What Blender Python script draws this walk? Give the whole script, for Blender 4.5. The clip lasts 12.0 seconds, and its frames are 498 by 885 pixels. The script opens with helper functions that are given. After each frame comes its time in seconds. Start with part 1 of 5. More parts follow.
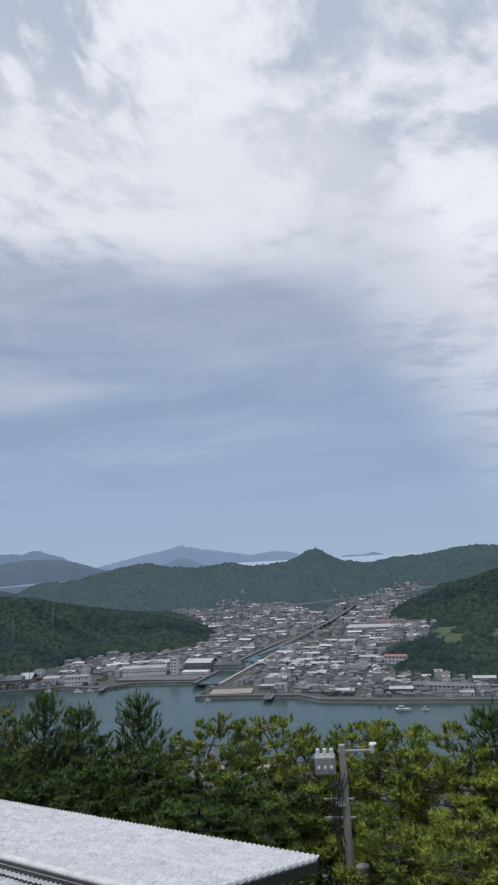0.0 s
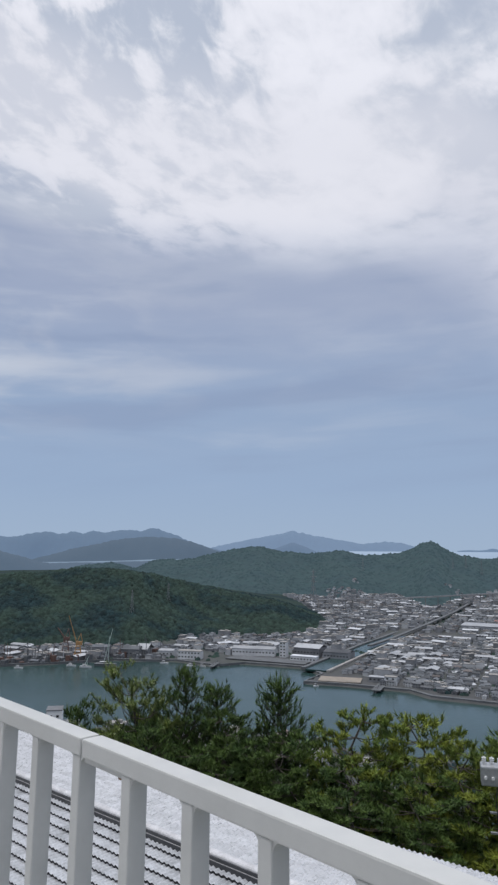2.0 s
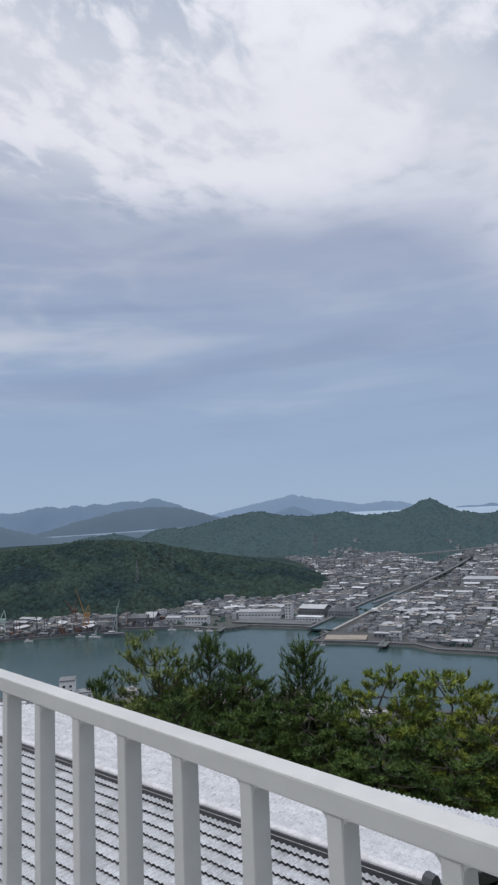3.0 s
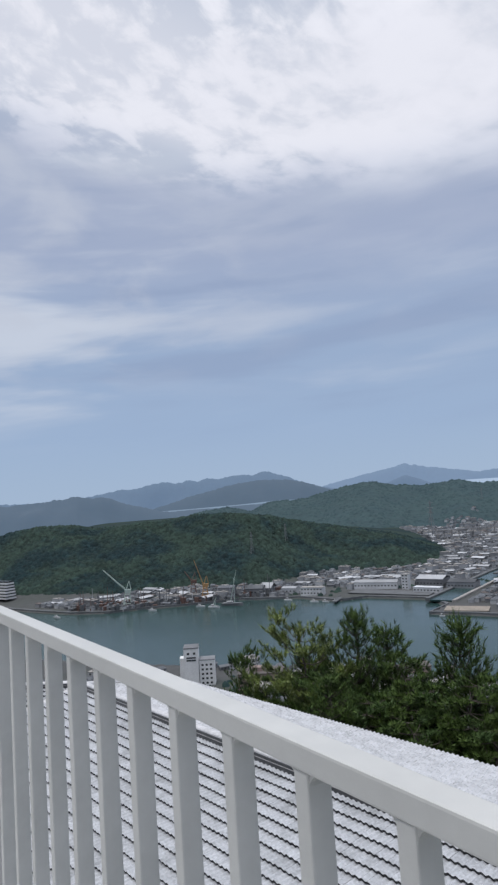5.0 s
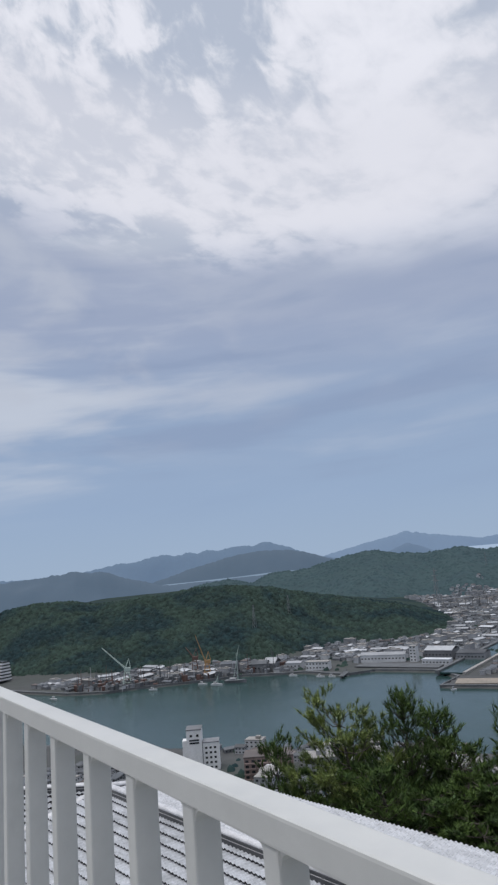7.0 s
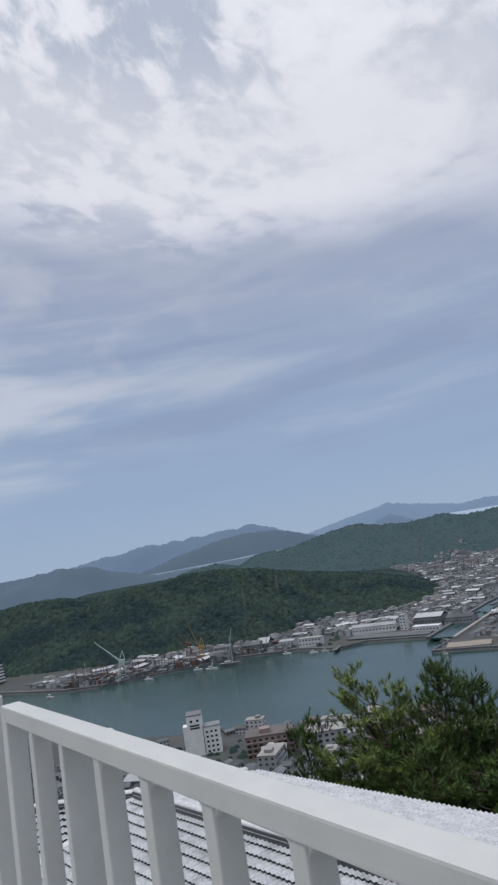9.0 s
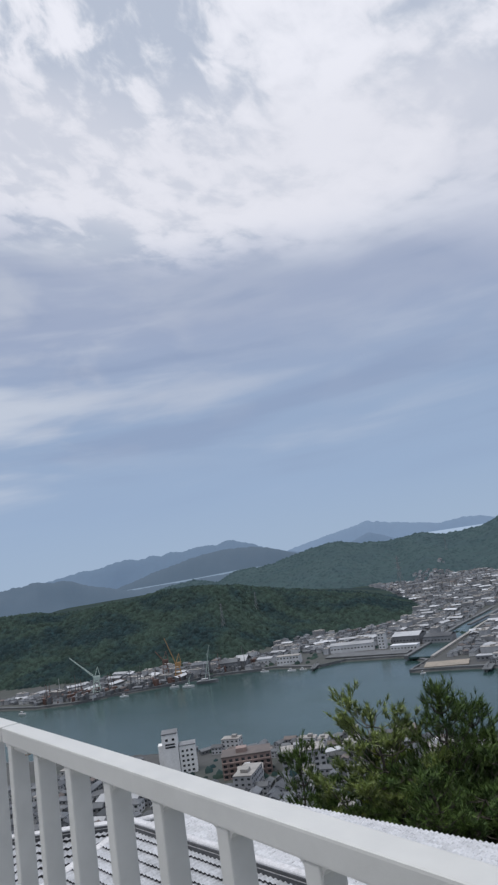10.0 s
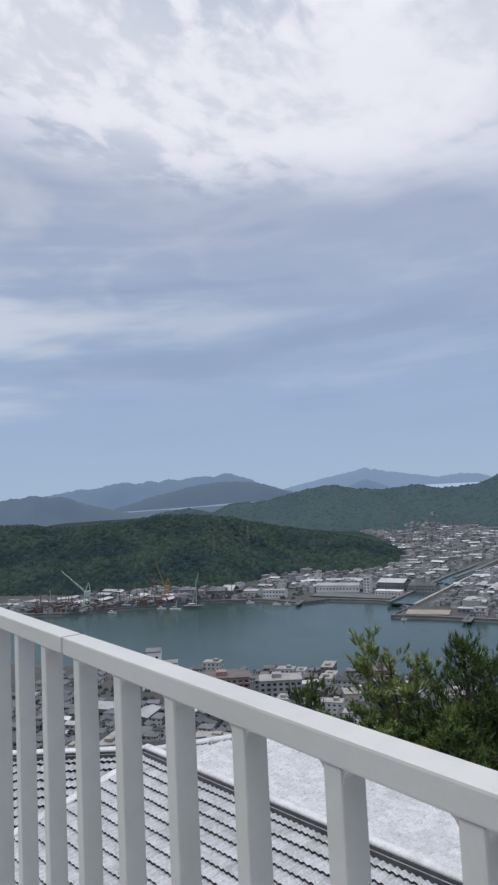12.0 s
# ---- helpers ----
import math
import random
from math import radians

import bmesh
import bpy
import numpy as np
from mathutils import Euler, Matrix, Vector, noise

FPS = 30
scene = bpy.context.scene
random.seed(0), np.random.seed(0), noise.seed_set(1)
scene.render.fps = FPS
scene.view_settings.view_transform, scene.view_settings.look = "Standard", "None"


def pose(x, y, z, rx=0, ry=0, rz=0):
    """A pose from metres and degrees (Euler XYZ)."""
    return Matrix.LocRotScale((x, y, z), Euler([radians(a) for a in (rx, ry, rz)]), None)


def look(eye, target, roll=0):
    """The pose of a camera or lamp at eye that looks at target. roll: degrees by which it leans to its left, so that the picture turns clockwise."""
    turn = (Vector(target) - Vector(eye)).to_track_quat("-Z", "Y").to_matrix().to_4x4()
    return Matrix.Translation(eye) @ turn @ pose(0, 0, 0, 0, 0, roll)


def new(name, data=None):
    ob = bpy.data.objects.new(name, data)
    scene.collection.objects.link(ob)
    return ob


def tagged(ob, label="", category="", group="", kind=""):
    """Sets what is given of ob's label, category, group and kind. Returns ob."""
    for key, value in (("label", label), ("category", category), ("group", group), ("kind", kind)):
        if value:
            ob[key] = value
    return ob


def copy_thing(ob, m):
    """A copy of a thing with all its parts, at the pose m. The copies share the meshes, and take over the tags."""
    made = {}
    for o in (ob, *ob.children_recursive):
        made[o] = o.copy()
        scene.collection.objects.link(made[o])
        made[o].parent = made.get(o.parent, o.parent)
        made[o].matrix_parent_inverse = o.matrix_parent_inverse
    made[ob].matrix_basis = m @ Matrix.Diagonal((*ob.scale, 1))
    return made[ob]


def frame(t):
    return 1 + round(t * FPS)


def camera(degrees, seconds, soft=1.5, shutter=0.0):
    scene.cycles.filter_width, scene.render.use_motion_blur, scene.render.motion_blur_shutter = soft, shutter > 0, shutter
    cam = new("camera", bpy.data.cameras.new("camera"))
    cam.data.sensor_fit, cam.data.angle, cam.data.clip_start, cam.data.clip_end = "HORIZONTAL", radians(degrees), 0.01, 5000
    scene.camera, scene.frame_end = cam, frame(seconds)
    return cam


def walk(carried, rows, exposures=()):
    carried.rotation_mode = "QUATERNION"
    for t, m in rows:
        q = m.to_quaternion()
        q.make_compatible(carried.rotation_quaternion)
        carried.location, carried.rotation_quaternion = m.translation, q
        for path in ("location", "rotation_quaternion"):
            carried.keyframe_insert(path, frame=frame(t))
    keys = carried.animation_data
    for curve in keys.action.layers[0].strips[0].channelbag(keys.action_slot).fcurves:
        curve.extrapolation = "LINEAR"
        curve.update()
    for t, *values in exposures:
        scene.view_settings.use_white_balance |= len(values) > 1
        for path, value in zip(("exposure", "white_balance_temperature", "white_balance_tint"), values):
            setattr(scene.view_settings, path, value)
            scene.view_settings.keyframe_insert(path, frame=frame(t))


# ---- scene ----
cam = camera(41.5, 12.0, soft=2.4)
PATH = [
    (0.0, 0.018, -0.33, 1.468, 100.56, 3.07, 36.64),
    (0.5, -0.525, -0.36, 1.436, 102.66, -2.66, 39.75),
    (1.0, -1.053, -0.371, 1.419, 103.26, -0.31, 43.11),
    (1.5, -1.586, -0.384, 1.427, 101.67, -0.25, 45.91),
    (2.0, -2.097, -0.409, 1.404, 99.58, -0.42, 46.12),
    (2.3, -2.421, -0.379, 1.395, 99.37, 0.99, 44.78),
    (2.5, -2.628, -0.421, 1.416, 99.13, 1.31, 44.83),
    (4.5, -4.824, -0.328, 1.377, 87.32, 6.19, 53.06),
    (5.0, -5.41, -0.296, 1.377, 94.68, 3.61, 55.78),
    (5.5, -5.998, -0.347, 1.329, 88.64, 4.06, 61.54),
    (5.9, -6.463, -0.291, 1.334, 95.92, 1.11, 52.09),
    (6.0, -6.578, -0.28, 1.325, 97.41, 0.65, 51.05),
    (6.1, -6.701, -0.285, 1.336, 97.89, 0.11, 49.8),
    (6.5, -7.156, -0.275, 1.332, 93.3, 1.73, 56.91),
    (7.0, -7.752, -0.236, 1.339, 100.79, 4.73, 55.83),
    (9.0, -9.966, -0.239, 1.348, 99.18, 9.17, 54.58),
    (9.3, -10.31, -0.276, 1.336, 96.32, 10.08, 53.25),
    (9.5, -10.513, -0.294, 1.379, 95.74, 10.29, 52.34),
    (9.7, -10.716, -0.284, 1.332, 97.7, 9.41, 51.75),
    (10.0, -11.046, -0.285, 1.369, 100.29, 8.37, 52.75),
    (10.5, -11.595, -0.291, 1.354, 96.13, 3.97, 48.91),
    (11.0, -12.139, -0.281, 1.353, 97.2, 7.56, 54.67),
    (11.5, -12.661, -0.292, 1.362, 97.88, 6.26, 53.08),
    (12.0, -13.19, -0.296, 1.349, 94.66, 2.77, 52.35),
]
EXPOSURES = [(0, 0.0), (1, -0.03), (2.5, 0.0), (4.5, -0.10), (5, 0.07), (6, 0.0), (7, -0.05), (9, -0.06), (9.5, 0.06), (10, 0.0), (11.5, -0.04), (12, 0.06)]
walk(cam, [(t, pose(*p)) for t, *p in PATH], EXPOSURES)

# ---- sky and light ----
world = bpy.data.worlds.new("world")
scene.world = world
world.use_nodes = True


class Tree:
    """Short calls to add and join shader nodes."""

    def __init__(self, tree):
        self.t = tree

    def node(self, kind, **sets):
        n = self.t.nodes.new("ShaderNode" + kind)
        for k, v in sets.items():
            if k == "operation":
                n.operation = v
            elif k == "data_type":
                n.data_type = v
            elif k == "blend_type":
                n.blend_type = v
            elif k == "interpolation_type":
                n.interpolation_type = v
        return n

    def put(self, socket, value):
        if hasattr(value, "is_output"):
            self.t.links.new(value, socket)
        elif isinstance(value, (tuple, list)) and len(value) == 3 and socket.type == "RGBA":
            socket.default_value = (*value, 1)
        else:
            socket.default_value = value

    def math(self, op, a, b=0.0, c=0.0):
        n = self.node("Math", operation=op)
        for s, v in zip(n.inputs, (a, b, c)):
            self.put(s, v)
        return n.outputs[0]

    def span(self, v, a, b, lo=0.0, hi=1.0, smooth=True):
        n = self.node("MapRange", interpolation_type="SMOOTHSTEP" if smooth else "LINEAR")
        for s, w in zip(n.inputs, (v, a, b, lo, hi)):
            self.put(s, w)
        return n.outputs[0]

    def mix(self, f, a, b, how="MIX"):
        n = self.node("Mix", data_type="RGBA", blend_type=how)
        self.put(n.inputs[0], f)
        self.put(n.inputs[6], a)
        self.put(n.inputs[7], b)
        return n.outputs[2]

    def noise(self, vec, scale, detail=4.0, rough=0.55, distort=0.0):
        n = self.node("TexNoise")
        if vec is not None:
            self.put(n.inputs["Vector"], vec)
        n.inputs["Scale"].default_value = scale
        n.inputs["Detail"].default_value = detail
        n.inputs["Roughness"].default_value = rough
        n.inputs["Distortion"].default_value = distort
        return n.outputs[0]

    def xyz(self, x, y, z=0.0):
        n = self.node("CombineXYZ")
        for s, v in zip(n.inputs, (x, y, z)):
            self.put(s, v)
        return n.outputs[0]

    def ramp(self, f, stops):
        n = self.node("ValToRGB")
        self.put(n.inputs[0], f)
        r = n.color_ramp
        r.elements[0].position, r.elements[0].color = stops[0][0], (*stops[0][1], 1)
        r.elements[1].position, r.elements[1].color = stops[-1][0], (*stops[-1][1], 1)
        for p, c in stops[1:-1]:
            r.elements.new(p).color = (*c, 1)
        return n.outputs[0]


SUN_EL, SUN_AZ = 79, 172          # degrees; azimuth counted from ahead (+y) towards -x


def build_sky():
    k = Tree(world.node_tree)
    bg = world.node_tree.nodes["Background"]
    coord = k.node("TexCoord").outputs["Generated"]
    sep = k.node("SeparateXYZ")
    k.put(sep.inputs[0], coord)
    x, y, z = sep.outputs
    up = k.math("MAXIMUM", z, 0.0)
    az = k.math("ARCTAN2", k.math("MULTIPLY", x, -1.0), y)
    den = k.math("ADD", up, 0.16)
    flat = k.xyz(k.math("DIVIDE", x, den), k.math("DIVIDE", y, den))
    puffs = k.noise(flat, 3.3, 5.0, 0.48, 0.3)
    reach = k.math("DIVIDE", 1.0, den)
    wisps = k.noise(k.xyz(k.math("ADD", k.math("MULTIPLY", az, 9.0), k.math("MULTIPLY", reach, 3.5)), k.math("MULTIPLY", reach, 9.0), 5.3), 1.9, 6.0, 0.56, 0.25)
    broad = k.noise(flat, 0.75, 3.0, 0.5, 0.2)
    layers = k.noise(k.xyz(k.math("MULTIPLY", az, 1.3), k.math("MULTIPLY", k.math("ADD", up, k.math("MULTIPLY", az, 0.05)), 9.0), 3.7), 1.5, 5.0, 0.5, 0.25)
    # clear blue-grey air below the cloud deck, by height over the horizon
    low = k.ramp(up, [(0.0, (0.365, 0.465, 0.61)), (0.10, (0.33, 0.43, 0.60)), (0.22, (0.32, 0.41, 0.575)), (0.36, (0.355, 0.41, 0.555)), (0.5, (0.42, 0.46, 0.58))])
    left = k.span(az, 0.75, 1.25)
    streak = k.math("MULTIPLY", k.span(layers, 0.46, 0.66), k.math("ADD", 0.30, k.math("MULTIPLY", left, 0.55)))
    streak = k.math("MULTIPLY", streak, k.span(up, 0.07, 0.17))
    low = k.mix(streak, low, (0.60, 0.635, 0.72))
    haze = k.math("MULTIPLY", k.span(puffs, 0.42, 0.66), k.math("MULTIPLY", k.span(up, 0.12, 0.30), k.math("ADD", 0.15, k.math("MULTIPLY", left, 0.55))))
    low = k.mix(haze, low, (0.53, 0.56, 0.65))
    dusk = k.math("MULTIPLY", k.span(layers, 0.46, 0.30), k.span(up, 0.05, 0.2))
    low = k.mix(k.math("MULTIPLY", dusk, 0.5), low, (0.27, 0.335, 0.49))
    # the lit deck above, its edge lower to the west
    edge = k.math("ADD", 0.435, k.span(az, 0.16, 0.50, -0.27, 0.0))
    edge = k.math("ADD", edge, k.span(az, -0.6, -0.1, 0.27, 0.0))
    edge = k.math("ADD", edge, k.span(az, 0.95, 1.4, 0.0, 0.07))
    edge = k.math("ADD", edge, k.math("MULTIPLY", k.math("SUBTRACT", puffs, 0.5), 0.07))
    edge = k.math("ADD", edge, k.math("MULTIPLY", k.math("SUBTRACT", broad, 0.5), 0.05))
    over = k.math("SUBTRACT", up, edge)
    blur = k.span(az, 0.30, 0.62, 0.20, 0.0)
    deck = k.span(over, k.math("SUBTRACT", -0.04, blur), k.math("ADD", 0.06, blur))
    ripple = k.span(az, 0.65, 1.05, 0.25, 0.6)
    fold = k.math("ADD", k.math("MULTIPLY", puffs, k.math("SUBTRACT", 1.0, ripple)), k.math("MULTIPLY", wisps, ripple))
    fold = k.math("ADD", fold, k.math("MULTIPLY", k.span(az, 0.65, 1.1), 0.045))
    fold = k.span(k.math("ADD", fold, k.math("MULTIPLY", over, 0.08)), 0.44, 0.62)
    cloud = k.ramp(fold, [(0.0, (0.89, 0.88, 0.94)), (0.4, (0.80, 0.80, 0.865)), (0.7, (0.655, 0.68, 0.76)), (1.0, (0.50, 0.545, 0.65))])
    calm = k.math("MULTIPLY", k.span(over, 0.0, 0.06), k.span(over, 0.22, 0.12))
    cloud = k.mix(k.math("MULTIPLY", calm, 0.6), cloud, (0.78, 0.77, 0.83))
    col = k.mix(deck, low, cloud)
    sky = k.node("TexSky")
    sky.sky_type = "NISHITA"
    sky.sun_disc = False
    sky.sun_elevation = radians(SUN_EL)
    sky.sun_rotation = radians(-SUN_AZ)
    thin = k.mix(1.0, sky.outputs[0], (0.1, 0.1, 0.1), "MULTIPLY")
    col = k.mix(0.97, thin, col)
    col = k.mix(1.0, col, (0.955, 0.98, 1.0), "MULTIPLY")
    k.put(bg.inputs[0], col)
    bg.inputs[1].default_value = 1.0


build_sky()
lamp = bpy.data.lights.new("sun", "SUN")
lamp.energy, lamp.angle, lamp.color = 2.05, radians(30), (1.0, 0.985, 0.96)
sun = new("sun", lamp)
a, b = radians(SUN_AZ), radians(SUN_EL)
sun.matrix_world = look((-math.sin(a) * math.cos(b) * 50, math.cos(a) * math.cos(b) * 50, math.sin(b) * 50), (0, 0, 0))

# ---- materials ----


def paint(name, color, other=None, scale=1.0, rough=0.6, metal=0.0, bump=0.0, bump_scale=20.0, fine=0.15, amount=0.6, glow=None, by_object=0.0, spec=0.5, island=0.0, where="POSITION", stops=(0.42, 0.62), soft_up=0.0):
    """Principled surface with a broad and a fine variation, an optional relief and a change from piece to piece."""
    m = bpy.data.materials.new(name)
    m.use_nodes = True
    k = Tree(m.node_tree)
    p = m.node_tree.nodes["Principled BSDF"]
    if where == "POSITION":
        vec = k.node("NewGeometry").outputs["Position"]
    else:
        vec = k.node("TexCoord").outputs["Object"]
    other = other or tuple(c * 0.7 for c in color)
    n1 = k.span(k.noise(vec, scale, 5.0, 0.6, 0.3), stops[0], stops[1])
    col = k.mix(k.math("MULTIPLY", n1, amount), color, other)
    n2 = k.noise(vec, scale * 9.0, 3.0, 0.6)
    tint = k.span(n2, 0.3, 0.7, 1.0 - fine, 1.0 + fine, False)
    if by_object:
        r = k.node("ObjectInfo").outputs["Random"]
        tint = k.math("MULTIPLY", tint, k.span(r, 0.0, 1.0, 1.0 - by_object, 1.0 + by_object, False))
    if island:
        r = k.node("NewGeometry").outputs["Random Per Island"]
        tint = k.math("MULTIPLY", tint, k.span(r, 0.0, 1.0, 1.0 - island, 1.0 + island, False))
    col = k.mix(1.0, col, k.xyz(tint, tint, tint), "MULTIPLY")
    k.put(p.inputs["Base Color"], col)
    k.put(p.inputs["Roughness"], k.span(n2, 0.2, 0.8, max(rough - 0.12, 0.02), min(rough + 0.12, 1.0), False))
    p.inputs["Metallic"].default_value = metal
    p.inputs["Specular IOR Level"].default_value = spec
    if bump:
        b_ = k.node("Bump")
        b_.inputs["Strength"].default_value = bump
        b_.inputs["Distance"].default_value = 0.5 / bump_scale
        k.put(b_.inputs["Height"], k.noise(vec, bump_scale, 4.0, 0.6))
        k.put(p.inputs["Normal"], b_.outputs[0])
    if soft_up:
        # foliage scatters light: the normal leans to the sky
        add = k.node("VectorMath", operation="ADD")
        k.put(add.inputs[0], k.node("NewGeometry").outputs["Normal"])
        add.inputs[1].default_value = (0, 0, soft_up)
        unit = k.node("VectorMath", operation="NORMALIZE")
        k.put(unit.inputs[0], add.outputs[0])
        k.put(p.inputs["Normal"], unit.outputs[0])
    # far hills and water only: haze and paleness put in as emission
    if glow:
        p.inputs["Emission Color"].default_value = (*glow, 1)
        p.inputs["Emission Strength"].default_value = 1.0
    return m


M_RAIL = paint("rail_paint", (0.525, 0.53, 0.52), (0.44, 0.445, 0.435), 6, 0.45, bump=0.08, bump_scale=160, fine=0.03, amount=0.35)
M_RUST = paint("rust", (0.30, 0.18, 0.11), (0.2, 0.12, 0.08), 60, 0.8)
M_DECK = paint("deck_paint", (0.66, 0.66, 0.65), (0.50, 0.50, 0.49), 2.5, 0.6, bump=0.15, bump_scale=60, fine=0.08, stops=(0.5, 0.72))
M_TILE = paint("roof_tile", (0.43, 0.445, 0.475), (0.23, 0.24, 0.25), 2.2, 0.42, bump=0.25, bump_scale=45, fine=0.22, by_object=0.10, island=0.10, amount=0.55, stops=(0.50, 0.68))
# rear slope: grazing sky sheen put into a paler, glossier copy of roof_tile
M_TILE_FAR = paint("roof_tile_weathered", (0.49, 0.50, 0.525), (0.33, 0.335, 0.35), 1.1, 0.30, spec=0.8, bump=0.15, bump_scale=40, fine=0.10, island=0.12, amount=0.5, stops=(0.56, 0.72))
# near-black tile lips paint the shadow gap under each course
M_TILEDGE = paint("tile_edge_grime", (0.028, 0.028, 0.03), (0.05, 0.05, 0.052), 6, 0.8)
M_RIDGE = paint("ridge_tile_dark", (0.045, 0.048, 0.053), (0.08, 0.08, 0.085), 4, 0.35, bump=0.2, bump_scale=40)
M_RIDGETOP = paint("ridge_tile_pale", (0.58, 0.58, 0.60), (0.4, 0.4, 0.41), 3, 0.45, bump=0.2, bump_scale=40)
M_LINE = paint("ridge_mortar", (0.34, 0.34, 0.35), (0.2, 0.2, 0.2), 8, 0.7)
M_GUTTER = paint("gutter_dark", (0.03, 0.03, 0.033), (0.05, 0.05, 0.05), 5, 0.4)
M_PLASTER = paint("grey_plaster", (0.30, 0.31, 0.31), (0.22, 0.225, 0.23), 0.8, 0.85, bump=0.2, bump_scale=30)
M_WIRE = paint("wire", (0.03, 0.03, 0.03), (0.04, 0.04, 0.04), 2, 0.6)
M_BARK = paint("pine_bark", (0.065, 0.055, 0.046), (0.035, 0.03, 0.027), 6, 0.9, bump=0.6, bump_scale=18, where="OBJECT")
M_NEEDLE = paint("pine_needles", (0.072, 0.116, 0.027), (0.036, 0.068, 0.021), 0.9, 0.6, spec=0.2, fine=0.2, amount=0.9, island=0.35, by_object=0.12)
M_NEEDLE_Y = paint("pine_needles_young", (0.185, 0.220, 0.033), (0.088, 0.140, 0.032), 0.8, 0.6, spec=0.2, fine=0.2, amount=0.9, island=0.35, by_object=0.12)
M_LEAF = paint("pale_leaves", (0.160, 0.205, 0.048), (0.085, 0.125, 0.038), 0.9, 0.5, fine=0.2, amount=0.8, island=0.3)
M_GROUND = paint("hillside_ground", (0.045, 0.06, 0.035), (0.075, 0.07, 0.05), 0.03, 0.95, fine=0.3)
M_TOWNGROUND = paint("town_ground", (0.062, 0.064, 0.066), (0.042, 0.052, 0.044), 0.012, 0.9, fine=0.25)
M_WOOD = paint("woodland", (0.027, 0.045, 0.037), (0.012, 0.026, 0.031), 0.010, 0.9, fine=0.35, island=0.32, amount=0.9, spec=0.1, soft_up=1.7)
# bluish emission paints air haze over the far woods
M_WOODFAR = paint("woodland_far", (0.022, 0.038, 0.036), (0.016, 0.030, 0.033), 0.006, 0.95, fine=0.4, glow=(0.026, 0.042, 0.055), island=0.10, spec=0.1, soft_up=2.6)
# distance haze is put into these mountains as blue emission
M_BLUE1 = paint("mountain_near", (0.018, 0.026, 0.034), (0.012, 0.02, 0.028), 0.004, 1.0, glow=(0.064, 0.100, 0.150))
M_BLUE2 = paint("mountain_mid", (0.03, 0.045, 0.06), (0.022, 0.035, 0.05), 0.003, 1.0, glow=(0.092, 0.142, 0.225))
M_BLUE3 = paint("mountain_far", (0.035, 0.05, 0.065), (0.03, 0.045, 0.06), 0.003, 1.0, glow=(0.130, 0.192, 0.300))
# far water is made pale by emission put into its material
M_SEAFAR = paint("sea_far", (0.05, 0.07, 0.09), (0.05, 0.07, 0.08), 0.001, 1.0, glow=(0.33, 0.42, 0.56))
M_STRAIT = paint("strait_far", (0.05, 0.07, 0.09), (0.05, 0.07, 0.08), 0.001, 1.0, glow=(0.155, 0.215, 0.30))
M_CONC = paint("concrete", (0.30, 0.29, 0.28), (0.20, 0.195, 0.19), 0.15, 0.9, fine=0.2)
M_QUAY = paint("quay_stone", (0.118, 0.126, 0.136), (0.075, 0.080, 0.086), 0.1, 0.9, fine=0.25)
M_SAND = paint("bare_earth", (0.27, 0.235, 0.20), (0.19, 0.175, 0.15), 0.04, 0.95, fine=0.2)
M_SCAR = paint("quarry_face", (0.15, 0.14, 0.12), (0.09, 0.10, 0.075), 0.05, 0.95, fine=0.3)
M_GRASS = paint("terraced_grass", (0.058, 0.085, 0.036), (0.026, 0.044, 0.028), 0.045, 0.95, fine=0.4, amount=0.9)
M_WHITE = paint("white_render", (0.54, 0.55, 0.565), (0.42, 0.43, 0.445), 0.08, 0.8, fine=0.1, by_object=0.12, island=0.15)
M_TOWER = paint("clean_white_wall", (0.80, 0.81, 0.82), (0.70, 0.71, 0.72), 0.1, 0.7, fine=0.06)
M_CREAM = paint("cream_render", (0.33, 0.34, 0.36), (0.21, 0.22, 0.235), 0.08, 0.85, fine=0.12, by_object=0.25, island=0.4)
M_GREY = paint("grey_render", (0.18, 0.187, 0.20), (0.115, 0.12, 0.13), 0.08, 0.85, fine=0.12, by_object=0.25, island=0.4)
M_BROWN = paint("brown_tile_wall", (0.27, 0.205, 0.19), (0.2, 0.15, 0.14), 0.08, 0.8, fine=0.12)
M_ROOFG = paint("grey_pantiles", (0.088, 0.098, 0.113), (0.17, 0.182, 0.20), 0.06, 0.6, fine=0.2, by_object=0.4, island=0.55)
M_ROOFB = paint("brown_pantiles", (0.125, 0.105, 0.10), (0.09, 0.08, 0.078), 0.06, 0.7, fine=0.2, by_object=0.3, island=0.4)
M_ROOFW = paint("pale_sheet_roof", (0.43, 0.445, 0.47), (0.30, 0.31, 0.33), 0.05, 0.5, fine=0.1, by_object=0.25, island=0.3)
M_ROOFR = paint("red_roof", (0.26, 0.12, 0.10), (0.20, 0.11, 0.095), 0.06, 0.7, by_object=0.15)
M_GLASS = paint("dark_glass", (0.035, 0.04, 0.045), (0.05, 0.055, 0.06), 0.2, 0.2)
M_POLE = paint("pole_concrete", (0.30, 0.295, 0.28), (0.22, 0.215, 0.2), 2, 0.9, bump=0.15, bump_scale=40)
M_STEEL = paint("galvanised_steel", (0.45, 0.46, 0.47), (0.33, 0.34, 0.35), 8, 0.45, metal=0.6)
M_PYLON = paint("weathered_lattice_steel", (0.20, 0.215, 0.225), (0.15, 0.16, 0.17), 0.3, 0.7)
M_CERAM = paint("white_porcelain", (0.75, 0.75, 0.74), (0.65, 0.65, 0.64), 10, 0.25)
M_CGREEN = paint("crane_green", (0.44, 0.52, 0.48), (0.34, 0.42, 0.39), 0.2, 0.6)
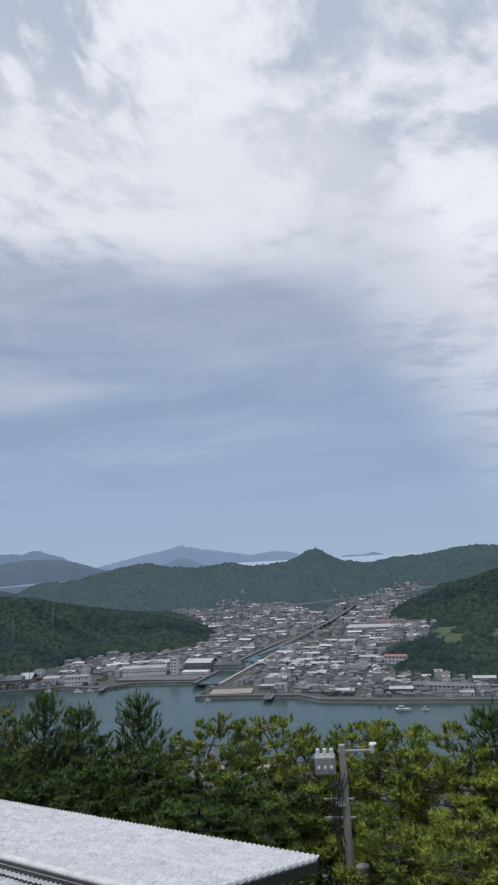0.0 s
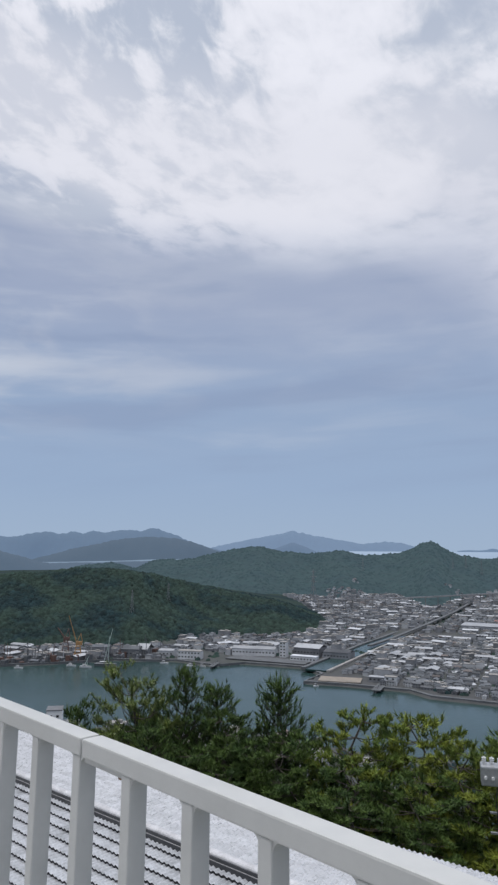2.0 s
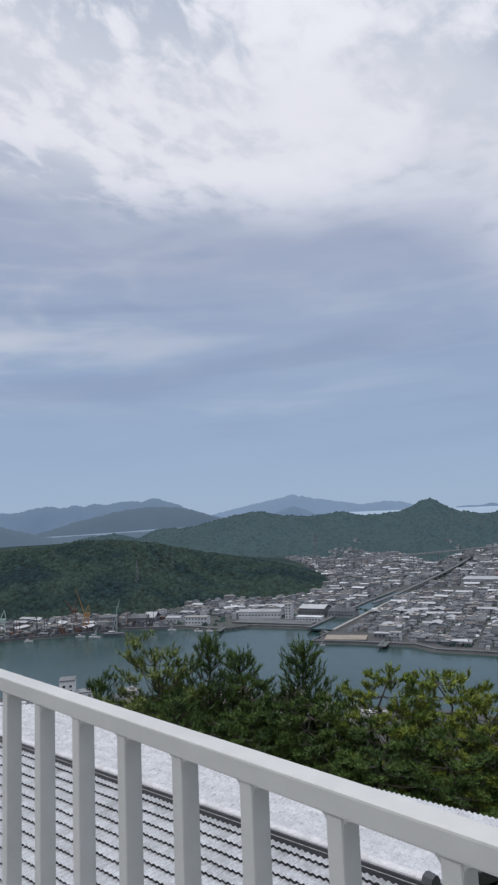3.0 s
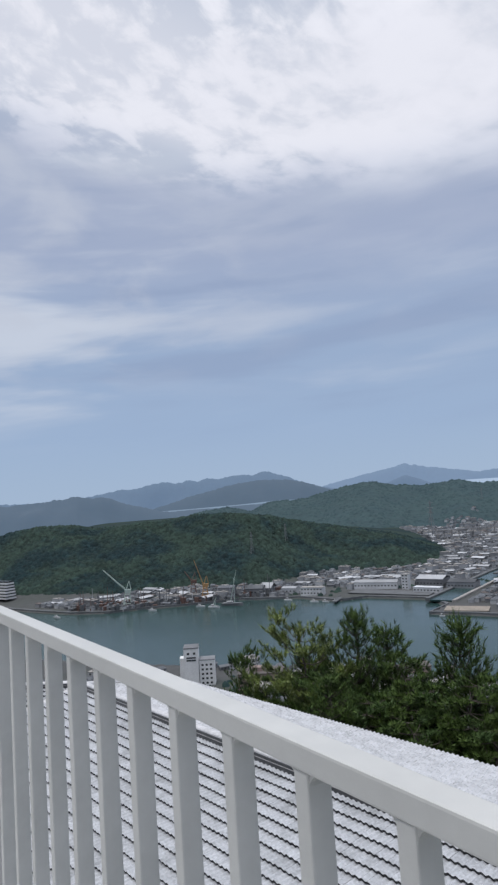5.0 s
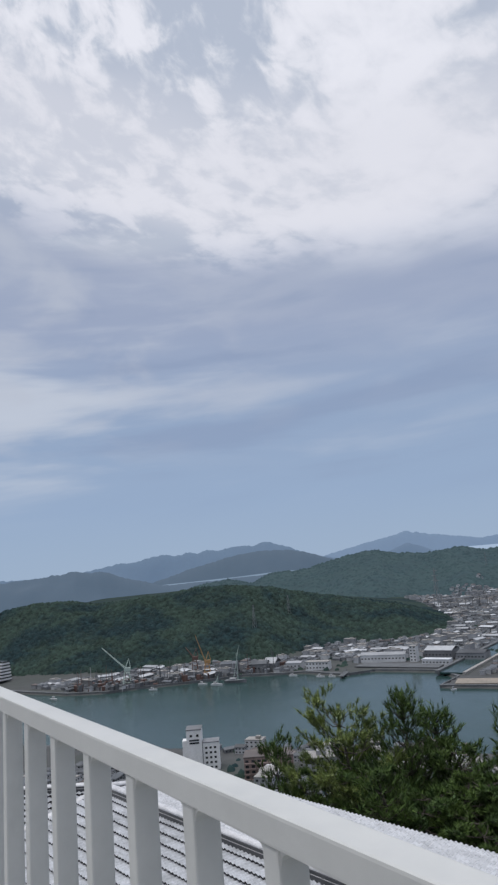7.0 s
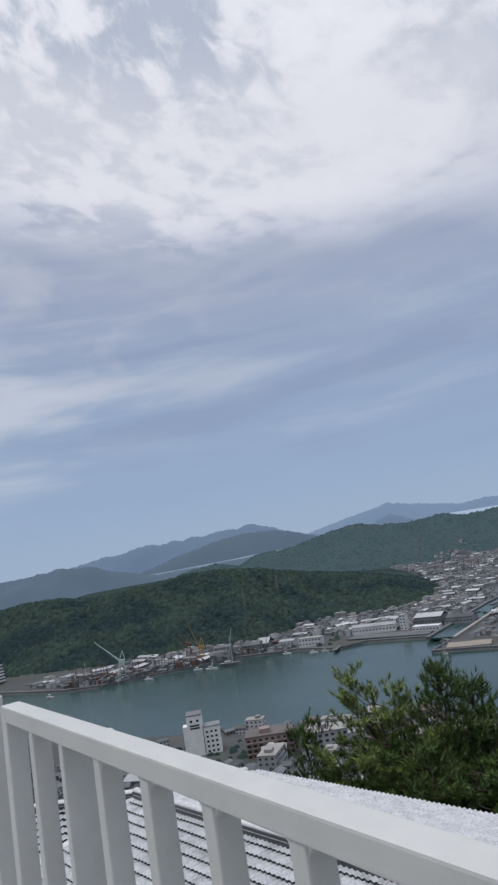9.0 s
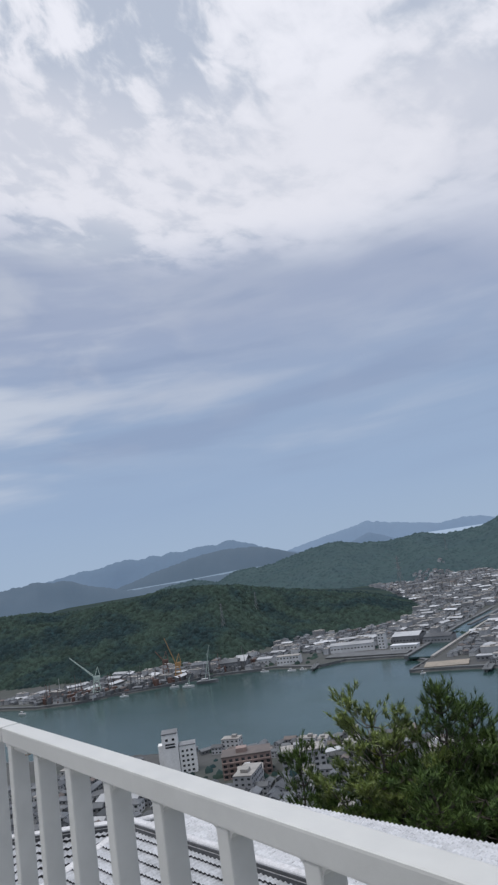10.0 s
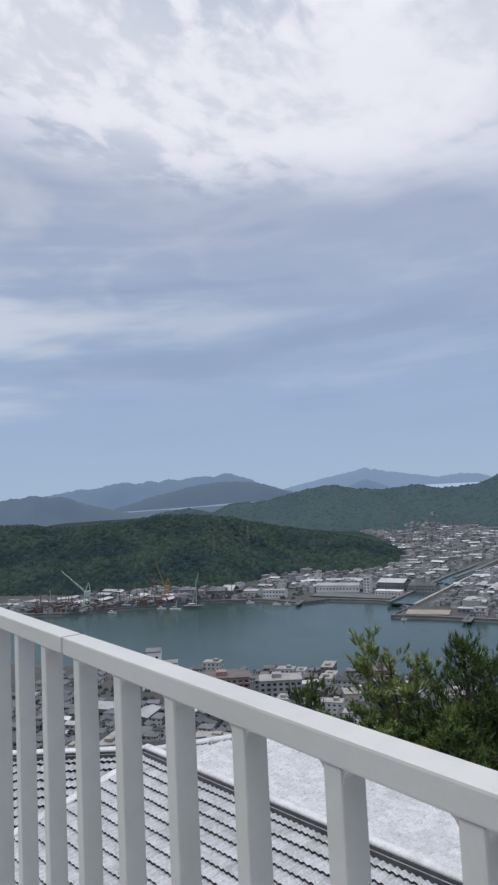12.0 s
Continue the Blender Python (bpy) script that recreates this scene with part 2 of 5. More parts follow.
M_CORANGE = paint("crane_orange", (0.34, 0.20, 0.08), (0.26, 0.15, 0.07), 0.2, 0.6)
M_CRED = paint("crane_red", (0.13, 0.075, 0.062), (0.09, 0.06, 0.055), 0.2, 0.7)


def water_material():
    m = bpy.data.materials.new("sea_water")
    m.use_nodes = True
    k = Tree(m.node_tree)
    p = m.node_tree.nodes["Principled BSDF"]
    vec = k.node("NewGeometry").outputs["Position"]
    col = k.mix(k.span(k.noise(vec, 0.006, 3.0), 0.35, 0.65), (0.022, 0.050, 0.048), (0.034, 0.066, 0.064))
    k.put(p.inputs["Base Color"], col)
    k.put(p.inputs["Roughness"], k.span(k.noise(vec, 0.012, 4.0, 0.6, 0.6), 0.3, 0.7, 0.10, 0.24, False))
    p.inputs["IOR"].default_value = 1.33
    b_ = k.node("Bump")
    b_.inputs["Strength"].default_value = 0.35
    b_.inputs["Distance"].default_value = 0.6
    k.put(b_.inputs["Height"], k.noise(vec, 0.22, 5.0, 0.6))
    k.put(p.inputs["Normal"], b_.outputs[0])
    return m


M_WATER = water_material()

# ---- building helpers ----


def part(name, bm, material, parent=None, label=""):
    """Links a bmesh as one mesh object under a thing or a part."""
    me = bpy.data.meshes.new(name)
    bm.to_mesh(me)
    bm.free()
    me.materials.append(material)
    ob = new(name, me)
    if parent is not None:
        ob.parent = parent
    if label:
        ob["label"] = label
    return ob


def solid(name, verts, faces, material, parent=None, smooth=False):
    """A mesh object from computed vertices and faces."""
    me = bpy.data.meshes.new(name)
    me.from_pydata([tuple(v) for v in verts], [], faces)
    me.materials.append(material)
    if smooth:
        me.polygons.foreach_set("use_smooth", [True] * len(me.polygons))
    ob = new(name, me)
    if parent is not None:
        ob.parent = parent
    return ob


def thing(name, x=0, y=0, z=0, turn=0):
    ob = new(name)
    ob.matrix_basis = pose(x, y, z, 0, 0, turn)
    ob.empty_display_size = 0.2
    return ob


def add_box(bm, x0, x1, y0, y1, z0, z1, bevel=0.0, m=None):
    made = bmesh.ops.create_cube(bm, size=1, matrix=Matrix.Translation(((x0 + x1) / 2, (y0 + y1) / 2, (z0 + z1) / 2)) @ Matrix.Diagonal((x1 - x0, y1 - y0, z1 - z0, 1)))
    if bevel:
        es = list({e for v in made["verts"] for e in v.link_edges})
        out = bmesh.ops.bevel(bm, geom=es, offset=bevel, segments=2, affect="EDGES", profile=0.6)
        made = {"verts": out["verts"]}
    if m is not None:
        bmesh.ops.transform(bm, matrix=m, verts=made["verts"])
    return made["verts"]


def box_bm(*a, **k):
    bm = bmesh.new()
    add_box(bm, *a, **k)
    return bm


def add_rod(bm, a, b, r0, r1=None, n=8):
    a, b = Vector(a), Vector(b)
    d = b - a
    m = Matrix.Translation((a + b) / 2) @ d.to_track_quat("Z", "Y").to_matrix().to_4x4()
    bmesh.ops.create_cone(bm, segments=n, radius1=r0, radius2=r0 if r1 is None else r1, depth=d.length, cap_ends=True, matrix=m)


def rod_bm(*a, **k):
    bm = bmesh.new()
    add_rod(bm, *a, **k)
    return bm


def curve_y(pts, x):
    return np.interp(x, [p[0] for p in pts], [p[1] for p in pts])


# ---- the land: one sheet in rings round the terrace ----
FAR_SHORE = [(-3000, -500), (-1400, 70), (-1000, 226), (-915, 258), (-847, 287), (-808, 325), (-798, 366), (-780, 398), (-762, 438), (-748, 484), (-714, 514), (-691, 538), (-631, 550), (-620, 590), (-581, 608), (-545, 622), (-505, 600), (-489, 552), (-451, 573), (-388, 598), (-358, 588), (-291, 610), (-199, 650), (0, 690), (400, 740), (3000, 1200)]
NEAR_SHORE = [(-3000, -900), (-900, 40), (-620, 170), (-456, 266), (-400, 308), (-330, 356), (-150, 425), (100, 470), (3000, 900)]
SEA = -135.0
# crest lines: azimuth from +y towards -x in degrees, height over the horizon in degrees
HILL_LEFT = [(30, -9.9), (34, -7.6), (36.9, -6.14), (39.7, -5.21), (43.4, -4.04), (46.3, -3.38), (50.1, -2.63), (54.4, -1.6), (58.3, -1.18), (60.4, -1.1), (61.1, -1.16), (62.1, -1.38), (63.7, -1.58), (64.8, -1.44), (66.9, -1.74), (69.0, -1.83), (71, -1.5), (73.4, -1.38), (75.7, -1.67), (78.6, -2.5), (84, -2.7), (100, -3)]
HILL_MID = [(5, 0.2), (12, 0.3), (16.1, 0.49), (17.4, 0.66), (19.2, 0.58), (21.5, 0.16), (24.7, 0.01), (26.6, -0.35), (28.4, -0.05), (29.3, 0.22), (30.1, 0.72), (30.6, 1.0), (31.1, 1.1), (31.7, 0.92), (32.4, 0.52), (33.5, 0.1), (36.4, -0.1), (38.2, 0.32), (41.2, 0.0), (43.5, 0.25), (45, 0.55), (46.1, 0.6), (47.9, 0.25), (49.4, -0.07), (50.9, -0.45), (52.2, -0.58), (53.5, -0.52), (54.3, -0.62), (55.2, -1.05), (55.9, -1.3), (56.7, -1.0), (57.9, -0.82), (59.6, -1.0), (60.6, -1.15), (63, -1.9), (66, -2.6), (80, -4)]
HILL_RIGHT = [(0, -3.5), (10, -3.8), (16.6, -4.54), (20.3, -5.84), (22.2, -6.58), (24.9, -7.38), (27.8, -8.83), (29.9, -9.9), (32, -10.5)]
HILL_RIGHT2 = [(0, -0.6), (10, -0.7), (16.2, -1.03), (18.6, -1.81), (20.8, -2.25), (23, -3.43), (25, -4.2), (28, -5)]


def smooth(x, a, b):
    t = np.clip((x - a) / (b - a), 0, 1)
    return t * t * (3 - 2 * t)


def rough(x, y, s):
    return (np.sin(x / s + 1.3 * np.sin(y / (s * 1.7))) + np.sin(y / s * 1.13 + 1.7 * np.sin(x / (s * 1.3)) + 2.0) + 0.5 * np.sin((x + y) / (s * 0.43)) + 0.5 * np.sin((x - y) / (s * 0.51) + 1.0)) / 3.0


def crest(table, az, r):
    return 1.4 + r * np.tan(np.radians(curve_y(table, az)))


def land(x, y):
    """Height of the ground, and a code: 0 hillside, 1 town, 2 woodland, 3 terraces."""
    x, y = np.asarray(x, float), np.asarray(y, float)
    r = np.hypot(x, y)
    az = np.degrees(np.arctan2(-x, y))
    yn, yf = curve_y(NEAR_SHORE, x), curve_y(FAR_SHORE, x)
    # our side: terrace hill falling to the near shore
    top = -9.0 - 0.19 * np.clip(y, 0, 24) - 0.22 * np.clip(r - 26, 0, 20)
    fall = -18.0 - (r - 46) * 0.50
    near = np.where(r < 46, top, np.maximum(fall, -118 - 0.035 * (r - 250)))
    near = np.maximum(near, -132.0)
    near = np.where(y < -2, np.maximum(near, -8.6), near)
    code = np.where(near < -105, 1, 0)
    near = near - 40 * smooth(y, yn - 2, yn + 10)
    # far side
    base = -132.4 + 42 * smooth(r, 1000, 2300) * (1 - smooth(az, 68, 73)) - 5 * smooth(az, 74, 78) * smooth(r, 1900, 2200) + 0.8 * rough(x, y, 60)
    far = base.copy()
    fcode = np.ones_like(r, int)
    in_a = smooth(az, 50, 57)
    foot = np.where(az < 50, 1010, 1010 - in_a * 120)
    foot = np.where(az > 56, np.interp(az, [56, 60, 66, 72, 80, 100], [905, 930, 920, 980, 1090, 1250]), foot)
    rc = foot + np.interp(az, [30, 45, 60, 80], [260, 300, 330, 420])
    for table, f0, c0, back, kind in ((HILL_LEFT, foot, rc, 700, 2), (HILL_RIGHT, np.full_like(r, 705.0), np.full_like(r, 880.0), 250, 3), (HILL_RIGHT2, np.full_like(r, 1250.0), np.full_like(r, 1500.0), 400, 2)):
        h = crest(table, az, c0) - base - 6
        shape = np.where(r < c0, smooth(r, f0, c0 + 0.25 * (c0 - f0)) / smooth(c0, f0, c0 + 0.25 * (c0 - f0)), 1 - 0.8 * smooth(r, c0, c0 + back))
        bump = np.maximum(h, 0) * shape
        bump = bump + np.where(bump > 4, (3.5 * rough(x, y, 28) + 13.0 * rough(x, y, 80)) * smooth(bump, 4, 30) * (1 - 0.75 * smooth(r, c0 - 160, c0 - 10)), 0)
        far = np.maximum(far, base + bump)
        fcode = np.where(bump > 5, kind, fcode)
    el = np.degrees(np.arctan2(far - 1.4, r))
    fcode = np.where((fcode == 3) & ~((az < 21.4 + 0.8 * rough(x, y, 30)) & (el > -7.1) & (el < -5.75)), 2, fcode)
    far = far - 14 * smooth(-y, -(yf + 1), -(yf - 22))
    out = np.where(y > (yn + yf) / 2, far, near)
    code = np.where(y > (yn + yf) / 2, fcode, code)
    return out, code, r, az


def build_ground():
    azs = np.radians(np.concatenate([np.arange(-8, 96, 0.42), np.arange(96, 352, 5.0)]))
    rs = np.concatenate([np.array([0.5, 3, 6, 10, 15, 20, 26, 32, 38, 46, 56, 70, 90, 115, 145, 180, 215]), np.arange(245, 1500, 7.5), np.arange(1500, 2600, 40), np.array([2700, 3000, 3500, 4200, 4900])])
    A, R = np.meshgrid(azs, rs)
    X, Y = -np.sin(A) * R, np.cos(A) * R
    Z, code, _, _ = land(X.ravel(), Y.ravel())
    code = np.where((code == 2) & (np.abs(np.degrees(A).ravel() - 47.6) < 0.6) & (R.ravel() < 1085), 4, code)
    na, nr = len(azs), len(rs)
    verts = np.stack([X.ravel(), Y.ravel(), Z], 1)
    faces, mats = [], []
    for i in range(nr - 1):
        for j in range(na):
            k = (j + 1) % na
            faces.append((i * na + j, i * na + k, (i + 1) * na + k, (i + 1) * na + j))
            mats.append(int(code[i * na + j]))
    me = bpy.data.meshes.new("ground")
    me.from_pydata(verts.tolist(), [], faces)
    for m in (M_GROUND, M_TOWNGROUND, M_WOOD, M_GRASS, M_SCAR):
        me.materials.append(m)
    me.polygons.foreach_set("material_index", mats)
    me.polygons.foreach_set("use_smooth", [True] * len(faces))
    tagged(new("ground", me), "hilly ground with a harbour town below wooded slopes", kind="structure")


build_ground()
solid("water", [(-4200, -1200, SEA), (3000, -1200, SEA), (3000, 2400, SEA), (-4200, 2400, SEA)], [(0, 1, 2, 3)], M_WATER)
tagged(bpy.data.objects["water"], "calm grey-green water of a harbour strait", kind="structure")


def ridge_z(table, radius, jag, drop, az, f):
    """Height of a range of hills: f runs from its crest (0) to its foot (1)."""
    top = 1.4 + radius * math.tan(radians(float(np.mean(curve_y(table, az + np.linspace(-0.14, 0.14, 5))))))
    crag = jag * (0.6 * noise.noise((az * 1.1, radius, 0)) + 0.6 * noise.noise((az * 2.9, radius, 4)) + 0.3 * noise.noise((az * 6.5, radius, 8)))
    folds = noise.noise((az * 0.22, f * 1.6, radius * 0.01)) + 0.35 * noise.noise((az * 0.7, f * 4.0, radius * 0.01 + 9)) - 0.3
    return top + crag * (1 - smooth(f, 0.0, 0.2)) - drop * (f ** 1.25) + drop * 0.16 * smooth(f, 0.05, 0.4) * folds


def ridge_strip(name, table, radius, depth, material, label, jag=6.0, drop=260):
    """A range of hills: crest along the table, falling towards the viewer in folds."""
    azs = np.arange(table[0][0], table[-1][0], 0.12)
    rows = 15
    verts, faces = [], []
    for az in azs:
        a = radians(az)
        for i in range(rows):
            f = i / (rows - 1)
            r = radius - depth * f
            verts.append((-math.sin(a) * r, math.cos(a) * r, ridge_z(table, radius, jag, drop, az, f)))
    for j in range(len(azs) - 1):
        for i in range(rows - 1):
            p = j * rows + i
            faces.append((p, p + rows, p + rows + 1, p + 1))
    ob = solid(name, verts, faces, material, smooth=True)
    return tagged(ob, label, kind="structure")


MID_R, MID_DEPTH, MID_JAG, MID_DROP = 2300, 900, 5, 190


def upland(x, y):
    """Ground of the town with the foot of the hills behind it, and whether the spot lies on those hills."""
    z, code, r, az = land(np.array([float(x)]), np.array([float(y)]))
    z, r, az = float(z[0]), float(r[0]), float(az[0])
    f = (MID_R - r) / MID_DEPTH
    if 0 <= f <= 1 and HILL_MID[0][0] < az < HILL_MID[-1][0]:
        h = ridge_z(HILL_MID, MID_R, MID_JAG, MID_DROP, az, f)
        if h > z:
            return h, True
    return z, False


BLUE_LEFT = [(61.5, -1.3), (62.1, -1.05), (63.2, -0.84), (64.7, -0.47), (66.0, -0.08), (66.9, 0.15), (67.5, 0.5), (68.4, 0.72), (69.2, 0.66), (69.7, 0.7), (70.5, 0.9), (71.8, 0.68), (73.0, 0.57), (75, 0.45), (77.9, 0.40), (80.1, 0.70), (82.3, 0.72), (90, 0.9), (100, 0.4)]
BLUE_FRONT = [(47, -0.6), (48.9, 0.2), (51.0, 0.95), (52.3, 1.2), (53.6, 1.32), (54.4, 1.36), (55.5, 1.3), (56.6, 1.18), (58.0, 0.95), (59.5, 0.6), (61.2, 0.25), (62.5, -0.2), (63.4, -0.35), (66, -1.2)]
BLUE_MAIN = [(47, -0.2), (49, 0.38), (50.1, 0.6), (51.4, 1.05), (52.6, 1.55), (53.4, 1.85), (54.1, 2.04), (54.6, 2.08), (55.4, 1.76), (56.1, 1.89), (57.1, 1.9), (57.6, 1.76), (58.4, 1.65), (59.3, 1.82), (60.2, 1.52), (61.0, 1.72), (62.1, 1.47), (63.0, 1.7), (63.6, 1.6), (64.5, 1.48), (65.7, 1.18), (66.6, 1.24), (67.9, 1.03), (69.1, 0.84), (72, 0.6), (75, 0.5), (80, 0.85), (84, 0.6), (90, 0.2)]
BLUE_MID = [(30, 0.2), (32.2, 0.72), (33.4, 0.95), (34.4, 1.09), (36.3, 0.85), (39.1, 1.3), (40.8, 1.6), (41.9, 1.8), (42.4, 1.99), (43.2, 1.75), (45, 1.4), (46.9, 1.03), (49.4, 0.47), (51, 0.1)]
BLUE_ISLE = [(25.2, 0.3), (25.8, 0.50), (26.1, 0.55), (26.5, 0.42), (27.0, 0.36), (27.8, 0.40), (28.5, 0.36), (28.9, 0.3)]
BLUE_CONE = [(40.4, 0.2), (41.2, 0.55), (42.4, 0.98), (43.6, 0.55), (44.4, 0.2)]
# the blue haze on these ranges comes from their own emission
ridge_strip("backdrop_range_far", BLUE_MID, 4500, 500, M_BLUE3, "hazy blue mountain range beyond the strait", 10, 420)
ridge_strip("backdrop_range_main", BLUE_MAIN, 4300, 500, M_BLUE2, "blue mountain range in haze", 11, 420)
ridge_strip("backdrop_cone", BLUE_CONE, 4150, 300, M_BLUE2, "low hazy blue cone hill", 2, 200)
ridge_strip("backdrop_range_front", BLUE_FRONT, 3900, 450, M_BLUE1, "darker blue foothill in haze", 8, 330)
ridge_strip("backdrop_range_left", BLUE_LEFT, 3300, 500, M_BLUE1, "hill across the water, dark blue haze in its glow", 9, 300)
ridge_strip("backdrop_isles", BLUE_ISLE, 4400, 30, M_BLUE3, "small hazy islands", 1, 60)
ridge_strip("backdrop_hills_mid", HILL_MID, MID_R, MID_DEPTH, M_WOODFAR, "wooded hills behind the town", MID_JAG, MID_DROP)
ridge_strip("backdrop_strait", [(49, -0.62), (53, -0.5), (57, -0.68), (61, -0.78), (66, -0.86)], 3360, 40, M_STRAIT, "pale glowing strip for the water at the foot of the far hills", 0, 60)
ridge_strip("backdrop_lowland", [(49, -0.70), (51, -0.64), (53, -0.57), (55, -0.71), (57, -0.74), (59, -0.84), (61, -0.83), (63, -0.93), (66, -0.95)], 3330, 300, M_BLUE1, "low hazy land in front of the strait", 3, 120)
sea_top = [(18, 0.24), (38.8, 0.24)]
ridge_strip("backdrop_sea", sea_top, 4350, 60, M_SEAFAR, "pale glowing strip for the open sea at the horizon", 0, 150)

# ---- quays and the canal ----


def quay(name, pts, top, thick, label):
    verts, faces = [], []
    for (x, y) in pts:
        verts += [(x, y - thick / 2, SEA - 3), (x, y - thick / 2, top), (x, y + thick / 2, top), (x, y + thick / 2, SEA - 3)]
    for i in range(len(pts) - 1):
        a, b_ = i * 4, i * 4 + 4
        for k in range(3):
            faces.append((a + k, b_ + k, b_ + k + 1, a + k + 1))
    faces += [(0, 1, 2, 3), (len(verts) - 1, len(verts) - 2, len(verts) - 3, len(verts) - 4)]
    return tagged(solid(name, verts, faces, M_QUAY), label, kind="structure")


quay("wall_quay", [p for p in FAR_SHORE if -1500 < p[0] < 600], -131.9, 5, "dark stone quay wall along the harbour")
quay("wall_quay_near", [p for p in NEAR_SHORE if -1000 < p[0] < 300], -131.6, 4, "stone quay wall on the near shore")


def strip(name, pts, width, z, material, label, thick=0.5):
    verts, faces = [], []
    for i, (x, y) in enumerate(pts):
        q = pts[min(i + 1, len(pts) - 1)]
        p = pts[max(i - 1, 0)]
        dx, dy = q[0] - p[0], q[1] - p[1]
        n = math.hypot(dx, dy)
        ox, oy = -dy / n * width / 2, dx / n * width / 2
        zz = z if not callable(z) else z(x, y)
        verts += [(x - ox, y - oy, zz), (x + ox, y + oy, zz), (x + ox, y + oy, zz - thick), (x - ox, y - oy, zz - thick)]
    for i in range(len(pts) - 1):
        a, b_ = i * 4, i * 4 + 4
        for k in range(4):
            faces.append((a + k, a + (k + 1) % 4, b_ + (k + 1) % 4, b_ + k))
    faces += [(0, 1, 2, 3), (len(verts) - 1, len(verts) - 2, len(verts) - 3, len(verts) - 4)]
    return tagged(solid(name, verts, faces, material), label, kind="structure")


ROAD = [(-585, 800), (-612, 900), (-650, 1040), (-690, 1180), (-720, 1290), (-770, 1450)]
CANAL = [(-520, 606), (-566, 735), (-600, 830), (-630, 930), (-660, 1020)]
strip("water_canal", CANAL, 26, -130.8, M_WATER, "narrow canal running inland", 2)
strip("wall_canal_bank", [(x - 16, y - 4) for x, y in CANAL], 5, -129.2, M_QUAY, "stone canal bank", 4)
strip("wall_canal_bank_east", [(x + 15, y + 4) for x, y in CANAL], 4, -130.0, M_CONC, "concrete canal bank", 4)
strip("road", ROAD, 6, lambda x, y: float(land(np.array([x]), np.array([y]))[0][0]) + 6.0, M_QUAY, "elevated road cutting through the roofs", 2)
strip("pavement_yard", [(-484, 570), (-446, 594)], 27, -130.9, M_SAND, "bare sandy yard on the quay", 1)
strip("pavement_wharf", [(-660, 600), (-560, 640)], 30, -130.9, M_QUAY, "grey concrete wharf apron", 1)

# ---- the terrace and its railing ----
tagged(part("floor", box_bm(-24, 6, -3.4, 0.06, -0.25, 0.0, bevel=0.01), M_DECK), "white painted terrace floor", kind="structure")
# two unseen walls, added to cut the light on the railing's near faces
tagged(part("wall_back", box_bm(-24, 6.3, -3.7, -3.404, -9.9, 3.2), M_PLASTER), "unseen grey wall added behind the terrace to shade the railing", kind="structure")
tagged(part("wall_end", box_bm(6.004, 6.3, -3.4, 0.06, -9.9, 3.2), M_PLASTER), "unseen grey wall added at the terrace end to shade the railing", kind="structure")
tagged(part("wall_terrace", box_bm(-23.9, 5.9, -3.3, 0.0, -9.9, -0.26), M_PLASTER), "grey plaster wall under the terrace", kind="structure")

BAR_W, BAR_D = 0.0158, 0.0224
RAIL_D, RAIL_Z0, RAIL_Z1 = 0.025, 1.178, 1.1975


def bar_mesh():
    """One square bar whose head widens into the rail with small rounded corners."""
    bm = bmesh.new()
    add_box(bm, -BAR_W, 0, 0, BAR_D, 0.0, RAIL_Z0, bevel=0.0018)
    for s in (-1, 1):
        x0 = 0 if s > 0 else -BAR_W
        prev = None
        for k in range(5):
            a_ = k / 4 * math.pi / 2
            px, pz = x0 + s * 0.010 * (1 - math.cos(a_)), RAIL_Z0 - 0.010 + 0.010 * math.sin(a_)
            row = [bm.verts.new((px, 0.002, pz)), bm.verts.new((px, BAR_D - 0.001, pz)), bm.verts.new((x0, BAR_D - 0.001, pz)), bm.verts.new((x0, 0.002, pz))]
            if prev:
                for i in range(4):
                    bm.faces.new((prev[i], prev[(i + 1) % 4], row[(i + 1) % 4], row[i]))
            prev = row
    bmesh.ops.recalc_face_normals(bm, faces=bm.faces)
    me = bpy.data.meshes.new("bar")
    bm.to_mesh(me)
    bm.free()
    me.materials.append(M_RAIL)
    return me


def post_mesh():
    bm = box_bm(-0.012, 0, 0.0, 0.060, 0.0, RAIL_Z0, bevel=0.0015)
    add_box(bm, -0.05, 0.038, 0.0, 0.07, 0.0, 0.012, bevel=0.002)
    me = bpy.data.meshes.new("post")
    bm.to_mesh(me)
    bm.free()
    me.materials.append(M_RAIL)
    return me


BAR, POST = bar_mesh(), post_mesh()
# rail panels: from, to, posts (as tenths of a metre along -x), closed by an end post
PANELS = [(3.25, 1.255, (), ""), (1.250, -0.745, (), ""), (-0.750, -2.790, (), ""), (-2.794, -4.885, (), ""), (-4.889, -6.968, (), ""),
          (-6.973, -8.945, (), ""), (-8.950, -10.920, (107,), "start"), (-11.003, -12.028, (112,), "end"), (-12.033, -13.938, (), ""), (-13.943, -15.945, (), ""), (-15.95, -17.945, (), ""), (-17.95, -19.95, (), ""), (-19.955, -21.95, (), "")]


